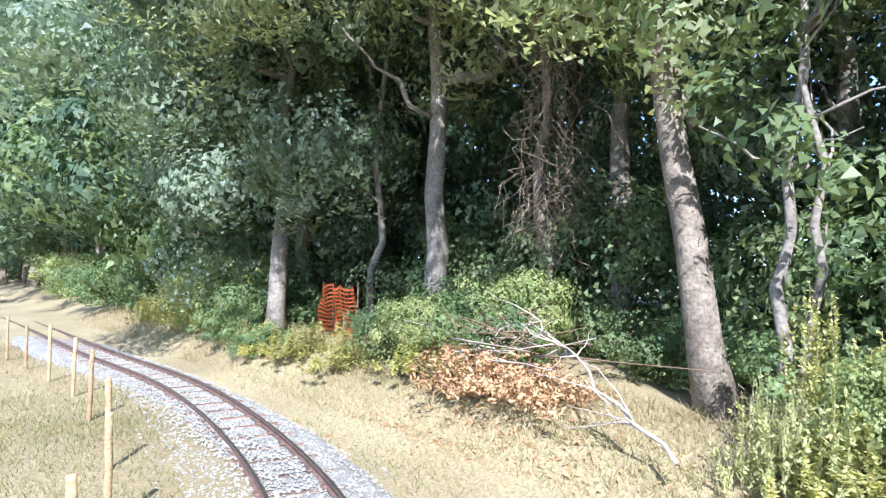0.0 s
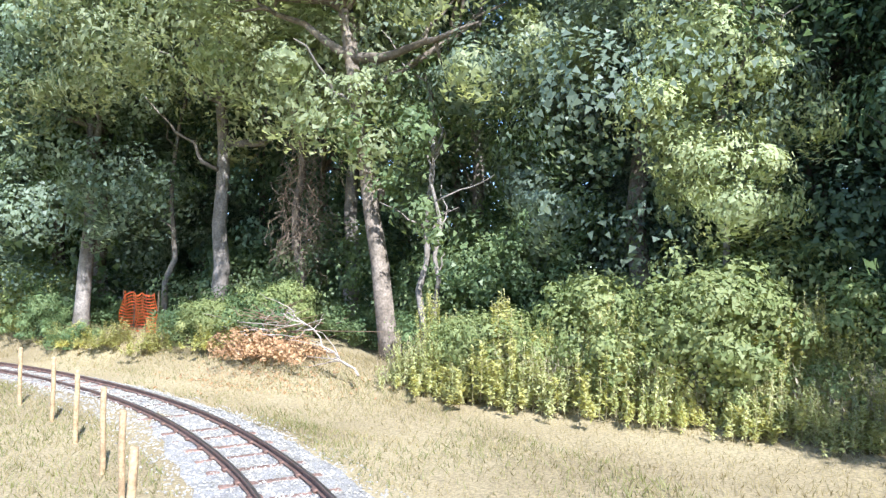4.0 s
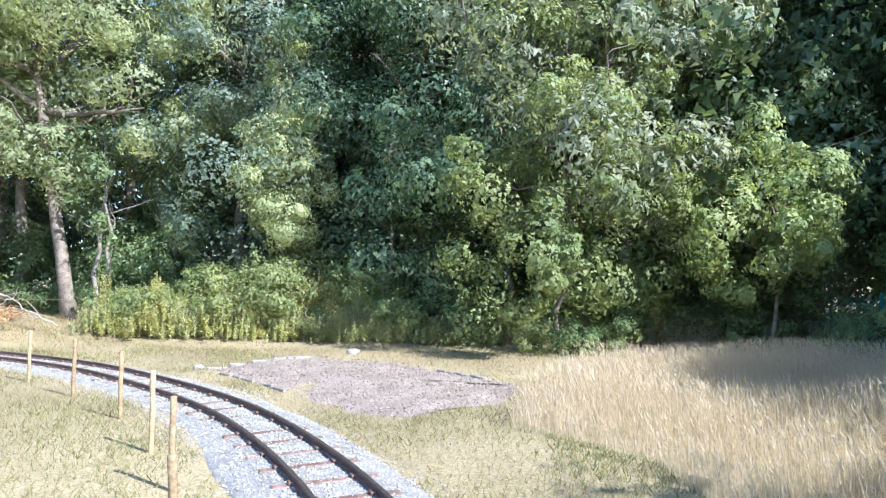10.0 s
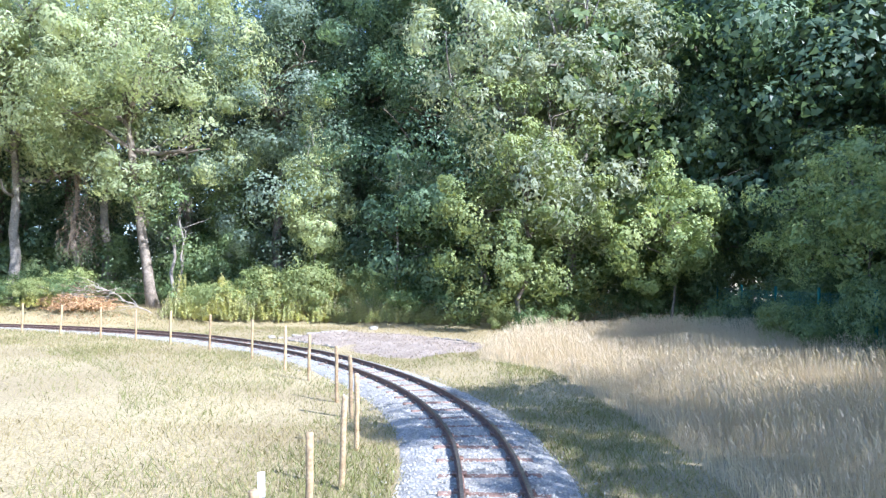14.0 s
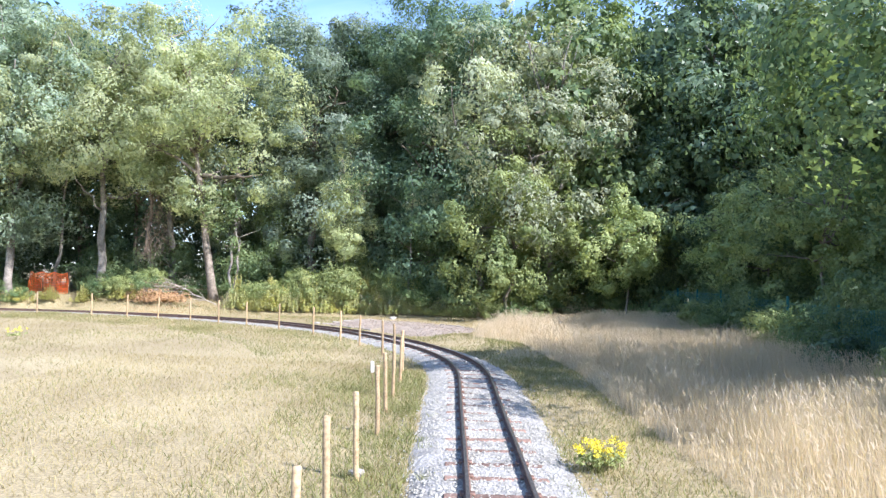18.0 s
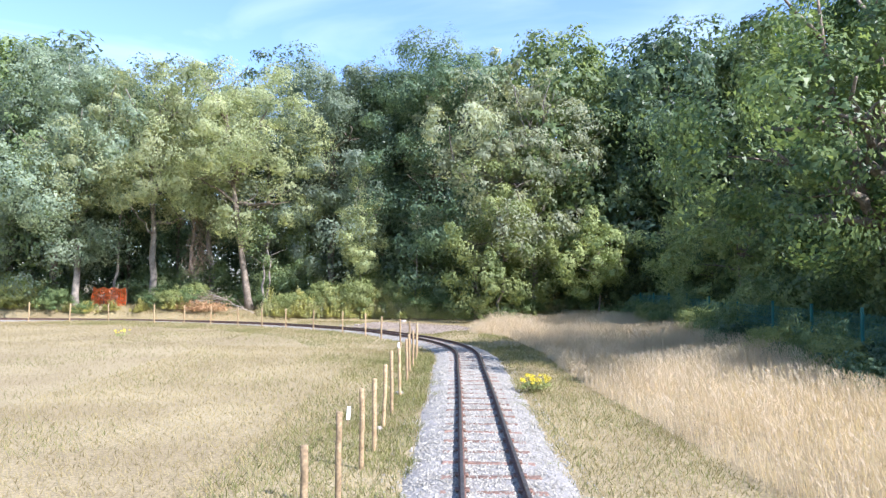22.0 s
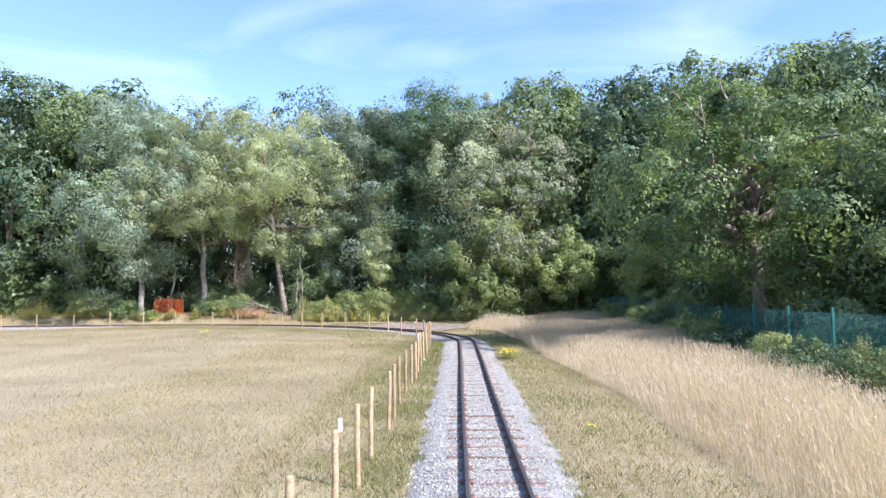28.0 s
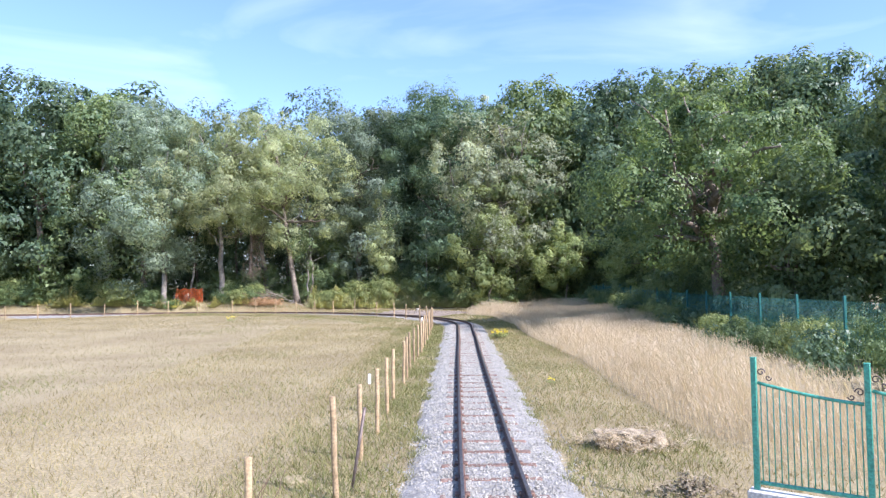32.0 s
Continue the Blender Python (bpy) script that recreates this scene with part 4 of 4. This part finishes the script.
def weed_thing(name, label, seed, wide, high, count, leaf_m, per=38):
    """Upright stalks with narrow leaves set along them."""
    rng = np.random.default_rng(seed)
    ob = tagged(new(name), label, "weeds")
    a, rr = rng.uniform(0, 2 * np.pi, count), np.minimum(wide * 1.1, np.abs(rng.normal(0, wide * 0.55, count)))
    foot = np.c_[rr * np.cos(a), rr * np.sin(a) * 0.7, np.zeros(count)]
    tall = high * rng.uniform(0.3, 1.25, count) * (1 - 0.6 * np.minimum(1, rr / wide) ** 1.5)
    top = foot + np.c_[rng.normal(0, 0.1, count), rng.normal(0, 0.1, count), tall]
    stalks = [(bend(rng, f, t, 4, 0.015), [0.006, 0.005, 0.004, 0.003]) for f, t in zip(foot, top)]
    tagged(part("stem_tangle", tubes_mesh("stem_tangle", stalks, M_straw, 3), ob), kind="stuff")
    u = rng.uniform(0.12, 1.0, count * per)[:, None] ** 0.8
    f, t = np.repeat(foot, per, 0), np.repeat(top, per, 0)
    p = f + (t - f) * u
    w = rng.uniform(0, 2 * np.pi, len(p))
    out = np.c_[np.cos(w), np.sin(w), rng.normal(0.1, 0.4, len(p))] * (0.115 * (1.2 - 0.55 * u) * rng.uniform(0.6, 1.3, (len(p), 1)))
    side = np.c_[-np.sin(w), np.cos(w), rng.normal(0, 0.35, len(p))] * 0.024
    part("foliage", quads_mesh("foliage", np.stack([p, p + out * 0.5 - side, p + out, p + out * 0.5 + side], 1), leaf_m), ob)
    return ob


R = np.random.default_rng(9)
shrubs = {
    "bramble": shrub_thing("bramble_bush", "tangled dark-green bramble bush at the wood edge", 41, mound(R, 1.7, 1.5, 9), 80, 140, 0.36, 0.07, M_bramble),
    "sallow": shrub_thing("sallow_bush", "sunlit yellow-green bush among dry grass", 42, mound(R, 1.5, 1.9, 10), 85, 155, 0.34, 0.066, M_shrub),
    "gold": weed_thing("willowherb", "stand of yellowing willowherb in the sun", 43, 1.25, 1.45, 85, M_weed, 60),
    "straw": weed_thing("yellow_weed", "low yellowed weeds at the foot of the bank", 45, 1.0, 0.95, 60, M_gold, 34),
    # brambles in oak-leaf green: the shade on their near sides is coloured in
    "dark": shrub_thing("bramble_bush", "low brambles in front of the wire fence, leaf colour darkened for shade", 46, mound(np.random.default_rng(77), 1.7, 1.5, 9), 70, 60, 0.38, 0.12, M_oak),
    "holly": shrub_thing("understorey_bush", "dark understorey bush in the shade of the trees", 44, mound(R, 2.0, 2.8, 9), 80, 220, 0.55, 0.082, M_oak2),
}


def bush(kind, x, y, s=1.0, h=None, turn=0):
    ob = copy_thing(shrubs[kind], Matrix.LocRotScale((x, y, ground_z(x, y) - 0.02), Euler((0, 0, radians(turn))), (s, s, h or s)))
    ob["group"] = "bushes along the wood"
    return ob


for kind, x, y, s in [
    ("sallow", -44, 51.0, 1.2), ("sallow", -39, 51.2, 1.1), ("bramble", -35, 51.0, 1.2), ("bramble", -31.5, 51.3, 1.1), ("gold", -28.5, 51.0, 0.9), ("sallow", -24.6, 50.9, 1.0), ("bramble", -23.4, 51.7, 0.9), ("bramble", -22.5, 50.6, 0.6), ("bramble", -20.6, 50.3, 0.4), ("gold", -25.6, 50.6, 0.8),
    ("bramble", -17.2, 51.3, 0.55), ("sallow", -16.2, 50.9, 0.6), ("bramble", -15.0, 51.3, 0.6), ("bramble", -13.2, 52.8, 0.6), ("bramble", -10.1, 51.8, 0.7), ("sallow", -9.0, 51.3, 0.8),
    ("gold", -8.7, 50.6, 0.9), ("sallow", -7.4, 51.4, 1.0), ("gold", -6.6, 50.5, 0.85), ("sallow", -5.4, 51.0, 1.1), ("gold", -4.4, 50.7, 0.8), ("sallow", -3.4, 51.6, 1.0), ("bramble", -1.8, 51.4, 1.0), ("bramble", 0.4, 51.2, 0.9), ("gold", 2.4, 50.4, 0.6), ("bramble", 2.9, 48.4, 0.6), ("sallow", 1.6, 48.6, 0.5), ("bramble", 4.4, 50.6, 0.9), ("bramble", 7.6, 50.2, 0.9),
    ("holly", -24, 54.0, 0.9), ("holly", -18.6, 54.5, 1.0), ("holly", -15, 54.4, 1.0), ("holly", -10.4, 54, 1.1), ("holly", -3, 55, 1.2), ("holly", 1, 53.6, 1.0), ("holly", 6, 53.6, 1.2), ("holly", -30, 54.5, 1.1), ("holly", -36, 54, 1.1),
    ("holly", 11.6, 28.4, 0.8), ("holly", 11.4, 32.6, 0.8), ("holly", 11.2, 37.2, 0.9), ("holly", 11.4, 41.6, 0.8), ("holly", 11.2, 45.6, 0.8), ("holly", 12.2, 24.0, 0.7), ("holly", 13.0, 20.0, 0.7),
    ("sallow", 9.9, 24.6, 0.55), ("gold", 9.8, 22.0, 0.5), ("bramble", 10.0, 27.2, 0.6), ("bramble", 10.1, 18.6, 0.8), ("bramble", 10.3, 15.6, 0.85), ("gold", 9.7, 30.2, 0.45), ("bramble", 10.6, 12.6, 0.8), ("sallow", 9.2, 46.6, 0.5), ("gold", 8.6, 48.0, 0.45), ("bramble", 10.0, 34.0, 0.5)]:
    bush(kind, x, y, s, s * R.uniform(0.85, 1.1), R.uniform(0, 360))
for k in range(30):
    x = -34 + 1.45 * k + R.uniform(-0.4, 0.4)
    if -14.2 < x < -10.4 or -22.0 < x < -18.0:
        continue
    bush(["bramble", "sallow", "bramble", "gold"][k % 4] if x < -9.6 else ["sallow", "gold", "sallow", "gold"][k % 4], x, 52.2 + R.uniform(-0.3, 0.4) - (0.7 if x > -3 else 0), R.uniform(0.7, 1.2) * (0.65 if -23 < x < -13 else 1), R.choice([0.55, 0.8, 1.05, 1.35]) * (0.55 if -23 < x < -13 else 1), R.uniform(0, 360))
for k in range(32):
    x = -10.4 + 0.36 * k + R.uniform(-0.15, 0.15)
    u = R.random()
    bush("gold", x, 49.95 + 1.4 * u - 0.02 * x, 0.35 + 0.4 * R.random(), (0.3 + 0.85 * u) * R.uniform(0.75, 1.3) * (1 if x < -3 else 0.75), R.uniform(0, 360))
for k in range(30):
    x = -10.6 + 0.38 * k + R.uniform(-0.2, 0.2)
    bush("straw", x, 50.0 + R.uniform(-0.3, 0.35) - 0.02 * x, R.uniform(0.4, 0.8), R.uniform(0.5, 1.05), R.uniform(0, 360))
for k in range(12):
    x = -9.8 + 0.75 * k + R.uniform(-0.2, 0.2)
    bush("sallow", x, 50.75 + R.uniform(-0.25, 0.3) - 0.02 * x, R.uniform(0.4, 0.6), R.uniform(0.4, 0.7), R.uniform(0, 360))
for k in range(12):
    bush("gold", -31 + 1.5 * k + R.uniform(-0.5, 0.5), 50.6 + R.uniform(-0.3, 0.3), R.uniform(0.4, 0.7), R.uniform(0.35, 0.65), R.uniform(0, 360))
for k in range(14):
    y = 8.5 + 2.0 * k + R.uniform(-0.6, 0.6)
    bush(["gold", "bramble", "sallow"][k % 3], 9.2 + R.uniform(-0.2, 0.3), y, R.uniform(0.3, 0.5), R.uniform(0.35, 0.65), R.uniform(0, 360))
for k in range(13):
    y = 9.5 + 1.7 * k
    bush(["dark", "sallow", "bramble"][k % 3], 7.5 + 0.03 * (y - 9) + R.uniform(-0.3, 0.3), y, R.uniform(0.4, 0.6), R.uniform(0.4, 0.65) * (1.5 if y < 15 else 1), R.uniform(0, 360))
for k in range(11):
    y = 27.0 + 2.0 * k + R.uniform(-0.5, 0.5)
    bush(["dark", "bramble", "sallow"][k % 3], 8.3 + 0.035 * (y - 27) + R.uniform(-0.2, 0.2), y, R.uniform(0.45, 0.65), R.uniform(0.5, 0.85), R.uniform(0, 360))
for k in range(15):
    y = 23.5 + 1.65 * k + R.uniform(-0.5, 0.5)
    bush(["dark", "holly", "dark"][k % 3], 10.0 - 0.02 * (y - 25) + R.uniform(-0.3, 0.1), y, R.uniform(0.35, 0.55), R.uniform(0.4, 0.75), R.uniform(0, 360))
for k in (0, 1, 2, 3, 12, 13, 14, 15):
    bush("holly", -50 + 4.2 * k + R.uniform(-1, 1), 58 + R.uniform(-1, 1), 1.5, R.uniform(1.3, 1.9), R.uniform(0, 360))
for k in range(10):
    bush("holly", -85 + 4.5 * k + R.uniform(-1, 1), 55.5 + R.uniform(-1, 1), 1.5, R.uniform(1.3, 1.8), R.uniform(0, 360))
for o in shrubs.values():
    for c in list(o.children_recursive):
        bpy.data.objects.remove(c)
    bpy.data.objects.remove(o)


# ---- orange barrier netting by the wood ----
def net_fence(x0, y0, x1, y1, h):
    L = math.hypot(x1 - x0, y1 - y0)
    ob = tagged(new("barrier_netting"), "sagging orange plastic barrier netting on stakes", "barrier fence")
    ob.matrix_basis = pose(x0, y0, ground_z((x0 + x1) / 2, (y0 + y1) / 2), 0, 0, math.degrees(math.atan2(y1 - y0, x1 - x0)))
    r = np.random.default_rng(4)
    nx, nz = int(L / 0.09), 12

    def at(i, j):
        u, v = i / nx, j / nz
        sag = 0.09 * math.sin(u * math.pi * 3.0) ** 2
        return (u * L, 0.12 * noise.noise((u * 5, v * 1.5, 2)) + 0.03 * math.sin(u * 22), 0.03 + v * (h - sag) + 0.02 * noise.noise((u * 9, v * 3, 5)))
    quads = []
    for i in range(nx + 1):
        for j in range(nz):
            a, b = Vector(at(i, j)), Vector(at(i, j + 1))
            w = Vector((0.013, 0, 0))
            quads.append((a - w, a + w, b + w, b - w))
    for j in range(nz + 1):
        for i in range(nx):
            a, b = Vector(at(i, j)), Vector(at(i + 1, j))
            w = Vector((0, 0, 0.022 if j in (0, nz) else 0.013))
            quads.append((a - w, a + w, b + w, b - w))
    part("netting", quads_mesh("netting", [[tuple(v) for v in q] for q in quads], M_orange), ob)
    for k in range(4):
        part("post", tubes_mesh("post", [([(L * k / 3, 0.05, -0.2), (L * k / 3 + r.normal(0, 0.03), 0.05, h + 0.08)], [0.02, 0.018])], M_twig, 6), ob)


net_fence(-20.95, 51.8, -18.8, 51.35, 1.0)


# ---- green wire fence before the eastern wood ----
FENCE = [(8.3, 8.0), (8.4, 16.0), (8.65, 25.0), (9.0, 32.0), (9.3, 40.0), (9.5, 47.4), (9.7, 52.0)]
fence = tagged(new("wire_fence"), "green coated wire-mesh fence, half hidden by bushes", "fence")
fpts = []
for (x0, y0), (x1, y1) in zip(FENCE, FENCE[1:]):
    n_ = round(math.hypot(x1 - x0, y1 - y0) / 2.4)
    fpts += [(x0 + (x1 - x0) * k / n_, y0 + (y1 - y0) * k / n_) for k in range(n_)]
fpts.append(FENCE[-1])
post_mesh = box_data("fence_post", (0.06, 0.06, 1.9), M_meshpaint, 0.006, (0, 0, 0.66))
wires = []
W = 2.4
for k in range(49):
    wires.append(([(0.05 * k, 0, 0.06), (0.05 * k, 0, 1.44)], [0.0026, 0.0026]))
for k in range(9):
    wires.append(([(0, 0.008, 0.08 + 0.165 * k), (W, 0.008, 0.08 + 0.165 * k)], [0.0026, 0.0026]))
panel_mesh = tubes_mesh("mesh_panel", wires, M_meshpaint, 4)
for (x0, y0), (x1, y1) in zip(fpts, fpts[1:]):
    L, a = math.hypot(x1 - x0, y1 - y0), math.degrees(math.atan2(y1 - y0, x1 - x0))
    part("fence_post", post_mesh, fence, m=pose(x0, y0, ground_z(x0, y0), 0, 0, a))
    part("mesh_panel", panel_mesh, fence, m=Matrix.LocRotScale((x0, y0, ground_z(x0, y0) + 0.04), Euler((0, 0, radians(a))), (L / W, 1, 1)))


# ---- green iron railing beside the line ----
def scroll(cx, cz, r, turns, way):
    return [(cx + way * r * (1 - k / 26) * math.cos(k / 20 * turns * 2 * math.pi), 0, cz + r * (1 - k / 26) * math.sin(k / 20 * turns * 2 * math.pi)) for k in range(21)]


def railing(x0, y0, x1, y1, z0, left_post=True):
    """One bay: bars under a falling top rail, iron scrolls at the posts."""
    L, a = math.hypot(x1 - x0, y1 - y0), math.degrees(math.atan2(y1 - y0, x1 - x0))
    ob = tagged(new("railing"), "green painted steel railing with iron scrolls", "railing", "railing bays")
    ob.matrix_basis = pose(x0, y0, z0, 0, 0, a)
    posts = ((0.0,) if left_post else ()) + (L,)
    for x in posts:
        part("post", box_data("post", (0.047, 0.047, 1.35), M_greenpaint, 0.005, (x, 0, 0.525)), ob)
        part("post_cap", box_data("post_cap", (0.052, 0.052, 0.012), M_greenpaint, 0.003, (x, 0, 1.207)), ob)
    n = 17
    top = [(0.03 + (L - 0.06) * k / 12, 0, 0.87 + 0.115 * (1 - k / 12) ** 1.6) for k in range(13)]
    part("top_rail", tubes_mesh("top_rail", [(top, [0.016] * 13)], M_greenpaint, 6), ob)
    part("bottom_rail", box_data("bottom_rail", (L - 0.06, 0.035, 0.03), M_greenpaint, 0.004, (L / 2, 0, 0.10)), ob)
    for k in range(1, n):
        x = L * k / n
        zt = np.interp(x, [p[0] for p in top], [p[2] for p in top])
        part("bar", tubes_mesh("bar", [([(x, 0, 0.10), (x, 0, zt)], [0.006, 0.006])], M_greenpaint, 6), ob)
    for x, way, z_ in ((0.06, 1, 1.08), (L - 0.06, -1, 0.965)):
        part("scroll", tubes_mesh("scroll", [(scroll(x, z_, 0.036, 1.2, way), [0.006] * 21)], M_iron, 5), ob)
        part("scroll", tubes_mesh("scroll", [(scroll(x + way * 0.06, z_ - 0.045, 0.027, -1.1, way), [0.006] * 21)], M_iron, 5), ob)
    return ob


zg = 0.02
railing(2.335, 6.80, 3.045, 6.28, zg)
railing(3.045, 6.28, 3.755, 5.76, zg, False)
kerb = tagged(new("railing_footing", box_data("railing_footing", (1.9, 0.16, 0.2), M_concrete, 0.012)), "pale concrete footing under the railing", "kerb")
kerb.matrix_basis = pose(3.045, 6.28, zg - 0.065, 0, 0, math.degrees(math.atan2(-0.52, 0.71)))


# ---- yellow ragwort ----
def ragwort(x, y, s, seed, n=16):
    r = np.random.default_rng(seed)
    ob = tagged(new("ragwort"), "clump of yellow ragwort in flower", "wild flower", "ragwort plants")
    ob.matrix_basis = Matrix.LocRotScale((x, y, ground_z(x, y)), None, (s, s, s))
    tips, lines = [], []
    for k in range(n):
        e = np.array([r.normal(0, 0.2), r.normal(0, 0.2), r.uniform(0.28, 0.52)])
        lines.append((bend(r, (r.normal(0, 0.05), r.normal(0, 0.05), -0.03), e, 5, 0.02), np.linspace(0.006, 0.003, 5)))
        tips.append(e)
    for l in lines:
        part("stalk", tubes_mesh("stalk", [l], M_green_blade, 4), ob)
    part("foliage", quads_mesh("foliage", leaves(r, np.array(tips) * [0.9, 0.9, 0.55], 18, 0.09, 0.07, 0.03), M_shrub), ob)
    tagged(part("flower_heads", quads_mesh("flower_heads", leaves(r, np.array(tips), 26, 0.07, 0.03, 0.03), M_yellow), ob), kind="stuff")
    return ob


ragwort(1.28, 25.5, 0.75, 1, 24), ragwort(1.55, 25.7, 0.55, 2, 14), ragwort(-11.9, 36.4, 0.7, 3, 8), ragwort(1.6, 14.4, 0.35, 4, 6)

# ---- fallen limb, brush heap and withered branches below the leaning ash ----
r = np.random.default_rng(12)
fallen = tagged(new("fallen_branch"), "bleached fallen branch with bare twisted twigs", "dead branch")
fallen.matrix_basis = Matrix.LocRotScale((-12.9, 50.6, ground_z(-12.6, 50.6)), None, (0.85, 0.85, 0.85))
main = bend(r, (2.2, -0.9, 0.02), (-1.0, 0.3, 1.15), 10, 0.07)
part("bough", tubes_mesh("bough", [(main, np.linspace(0.027, 0.012, 10))], M_deadwood, 7), fallen)
for k in range(22):
    i = r.integers(2, 10)
    e = main[i] + np.array([-abs(r.normal(0.5, 0.5)), r.normal(0, 0.35), r.normal(0.12, 0.35)])
    e[2] = max(0.05, e[2])
    part("twig", tubes_mesh("twig", [(bend(r, main[i], e, 6, 0.06), np.linspace(0.013, 0.004, 6))], M_deadwood, 5), fallen)
heap = tagged(new("brush_heap"), "heap of brown withered brushwood and dry leaves", "brushwood heap")
heap.location = (-14.0, 50.7, ground_z(-14.0, 50.7))
for k in range(80):
    c = np.array([r.normal(0, 0.55), r.normal(0, 0.35), r.uniform(0.05, 0.85)])
    e = c + np.array([r.normal(0, 0.6), r.normal(0, 0.4), r.uniform(-0.1, 0.35)])
    e[2] = max(e[2], 0.03)
    part("stick", tubes_mesh("stick", [(bend(r, c, e, 5, 0.04), np.linspace(0.012, 0.004, 5))], M_twig if k % 3 else M_deadwood, 4), heap)
cen = np.c_[r.normal(0, 0.62, 260), r.normal(-0.1, 0.38, 260), np.abs(r.normal(0.04, 0.24, 260))]
part("dry_leaves", quads_mesh("dry_leaves", leaves(r, cen, 22, 0.14, 0.08, 0.03), M_deadleaf), heap)
# tree mantled in dead climbers
mantle = tagged(new("dead_climber"), "dead brown climber hanging in a tangle from a tree", "dead creeper")
mantle.location = (-15.3, 53.0, ground_z(-15.3, 53.0))
part("stem", tubes_mesh("stem", [(bend(r, (0, 0, -0.2), (-0.3, 0, 7.5), 10, 0.12), np.linspace(0.15, 0.05, 10))], M_bark, 8), mantle)
lines = []
for _ in range(260):
    a = np.array([r.normal(0, 0.3), r.normal(-0.15, 0.3), r.uniform(2.0, 6.6)])
    lines.append((bend(r, a, a + np.array([r.normal(0, 0.45), r.normal(-0.1, 0.3), -r.uniform(0.3, 1.2)]), 6, 0.15), np.linspace(0.008, 0.003, 6)))
tagged(part("tendril_tangle", tubes_mesh("tendril_tangle", lines, M_tendril, 3), mantle), kind="stuff")
# bare dead stem among the leaves
snag = tagged(new("dead_tree"), "slim dead tree with a bare pale stem", "dead tree")
snag.location = (-2.35, 51.4, ground_z(-2.35, 51.4))
sp = bend(r, (0, 0, -0.2), (0.1, 0, 6.6), 10, 0.08)
part("trunk", tubes_mesh("trunk", [(sp, np.linspace(0.06, 0.025, 10))], M_bark_pale, 8), snag)
for k in range(14):
    i = r.integers(3, 10)
    part("twig", tubes_mesh("twig", [(bend(r, sp[i], sp[i] + np.array([r.normal(0, 0.9), r.normal(0, 0.5), r.uniform(0.1, 1.1)]), 6, 0.07), np.linspace(0.016, 0.005, 6))], M_bark, 5), snag)

# ---- small things by the line ----
rod = tagged(new("metal_rod", tubes_mesh("metal_rod", [([(0, 0, -0.2), (0.01, 0, 0.86)], [0.017, 0.017])], M_iron, 8)), "thin rusty rod leaning beside the stakes", "rod")
rod.matrix_basis = pose(-1.43, 7.6, ground_z(-1.43, 7.6), 2, 9, 0)
tag_ = tagged(new("marker_tag"), "small white plastic marker on a short peg", "marker")
tag_.location = (-2.0, 14.0, ground_z(-2.0, 14.0))
part("peg", tubes_mesh("peg", [([(0, 0, -0.1), (0, 0, 0.28)], [0.008, 0.008])], M_stake, 6), tag_)
part("plate", box_data("plate", (0.055, 0.012, 0.19), M_white, 0.004, (0, -0.014, 0.24)), tag_)
copy_thing(tag_, pose(-1.8, 22.0, ground_z(-1.8, 22.0), 0, 4, 20))
copy_thing(tag_, pose(-1.62, 29.9, ground_z(-1.62, 29.9) + 0.26, 0, -2, 10))
spoil = tagged(new("spoil_heap"), "low heap of dry clods and straw", "spoil heap")
spoil.location = (1.84, 9.4, ground_z(1.84, 9.4))
part("mound", rock_mesh(r, "mound", (0.46, 0.3, 0.17), M_spoil), spoil, m=pose(0, 0, 0.03))
for k in range(44):
    part("clod", rock_mesh(r, "clod", tuple(r.uniform(0.05, 0.1, 2)) + (0.03,), M_spoil), spoil, m=pose(r.uniform(-0.38, 0.38), r.normal(0, 0.12), r.uniform(0.1, 0.19), r.uniform(-30, 30), 0, r.uniform(0, 360)))
part("straw", quads_mesh("straw", leaves(r, np.c_[r.normal(0, 0.26, 150), r.normal(-0.05, 0.2, 150), r.uniform(0.02, 0.2, 150)], 26, 0.07, 0.10, 0.009), M_hay), spoil)
for x, y, s in ((-2.1, 8.0, 0.22),):
    clod = tagged(new("molehill", rock_mesh(r, "molehill", (s, s * 0.7, 0.035), M_ground)), "flattened patch of bare dry soil in the turf", "soil patch")
    clod.location = (x, y, ground_z(x, y) + 0.005)
weed = tagged(new("dry_weed"), "dead dark stalks of a withered weed", "weed")
weed.location = (-2.2, 6.9, ground_z(-2.2, 6.9))
for k in range(6):
    part("stalk", tubes_mesh("stalk", [(bend(r, (r.normal(0, 0.04), r.normal(0, 0.04), -0.03), (r.normal(0, 0.14), r.normal(0, 0.1), r.uniform(0.3, 0.5)), 6, 0.02), np.linspace(0.005, 0.003, 6))], M_twig, 4), weed)
litter = np.c_[r.normal(-13.6, 1.2, 420), r.normal(49.9, 0.4, 420)]
tagged(new("fallen_leaves", quads_mesh("fallen_leaves", leaves(r, np.c_[litter, [ground_z(x, y) + 0.02 for x, y in litter]], 2, 0.05, 0.07, 0.035), M_deadleaf)), "scattered brown withered leaves on the turf", "fallen leaves", kind="stuff")
withered = weed_thing("withered_weed", "low patch of brown withered weeds by the railing", 61, 0.8, 0.5, 80, M_spoil, 12)
withered.matrix_basis = Matrix.LocRotScale((1.95, 7.45, ground_z(1.95, 7.45)), None, (0.45, 0.45, 0.4))
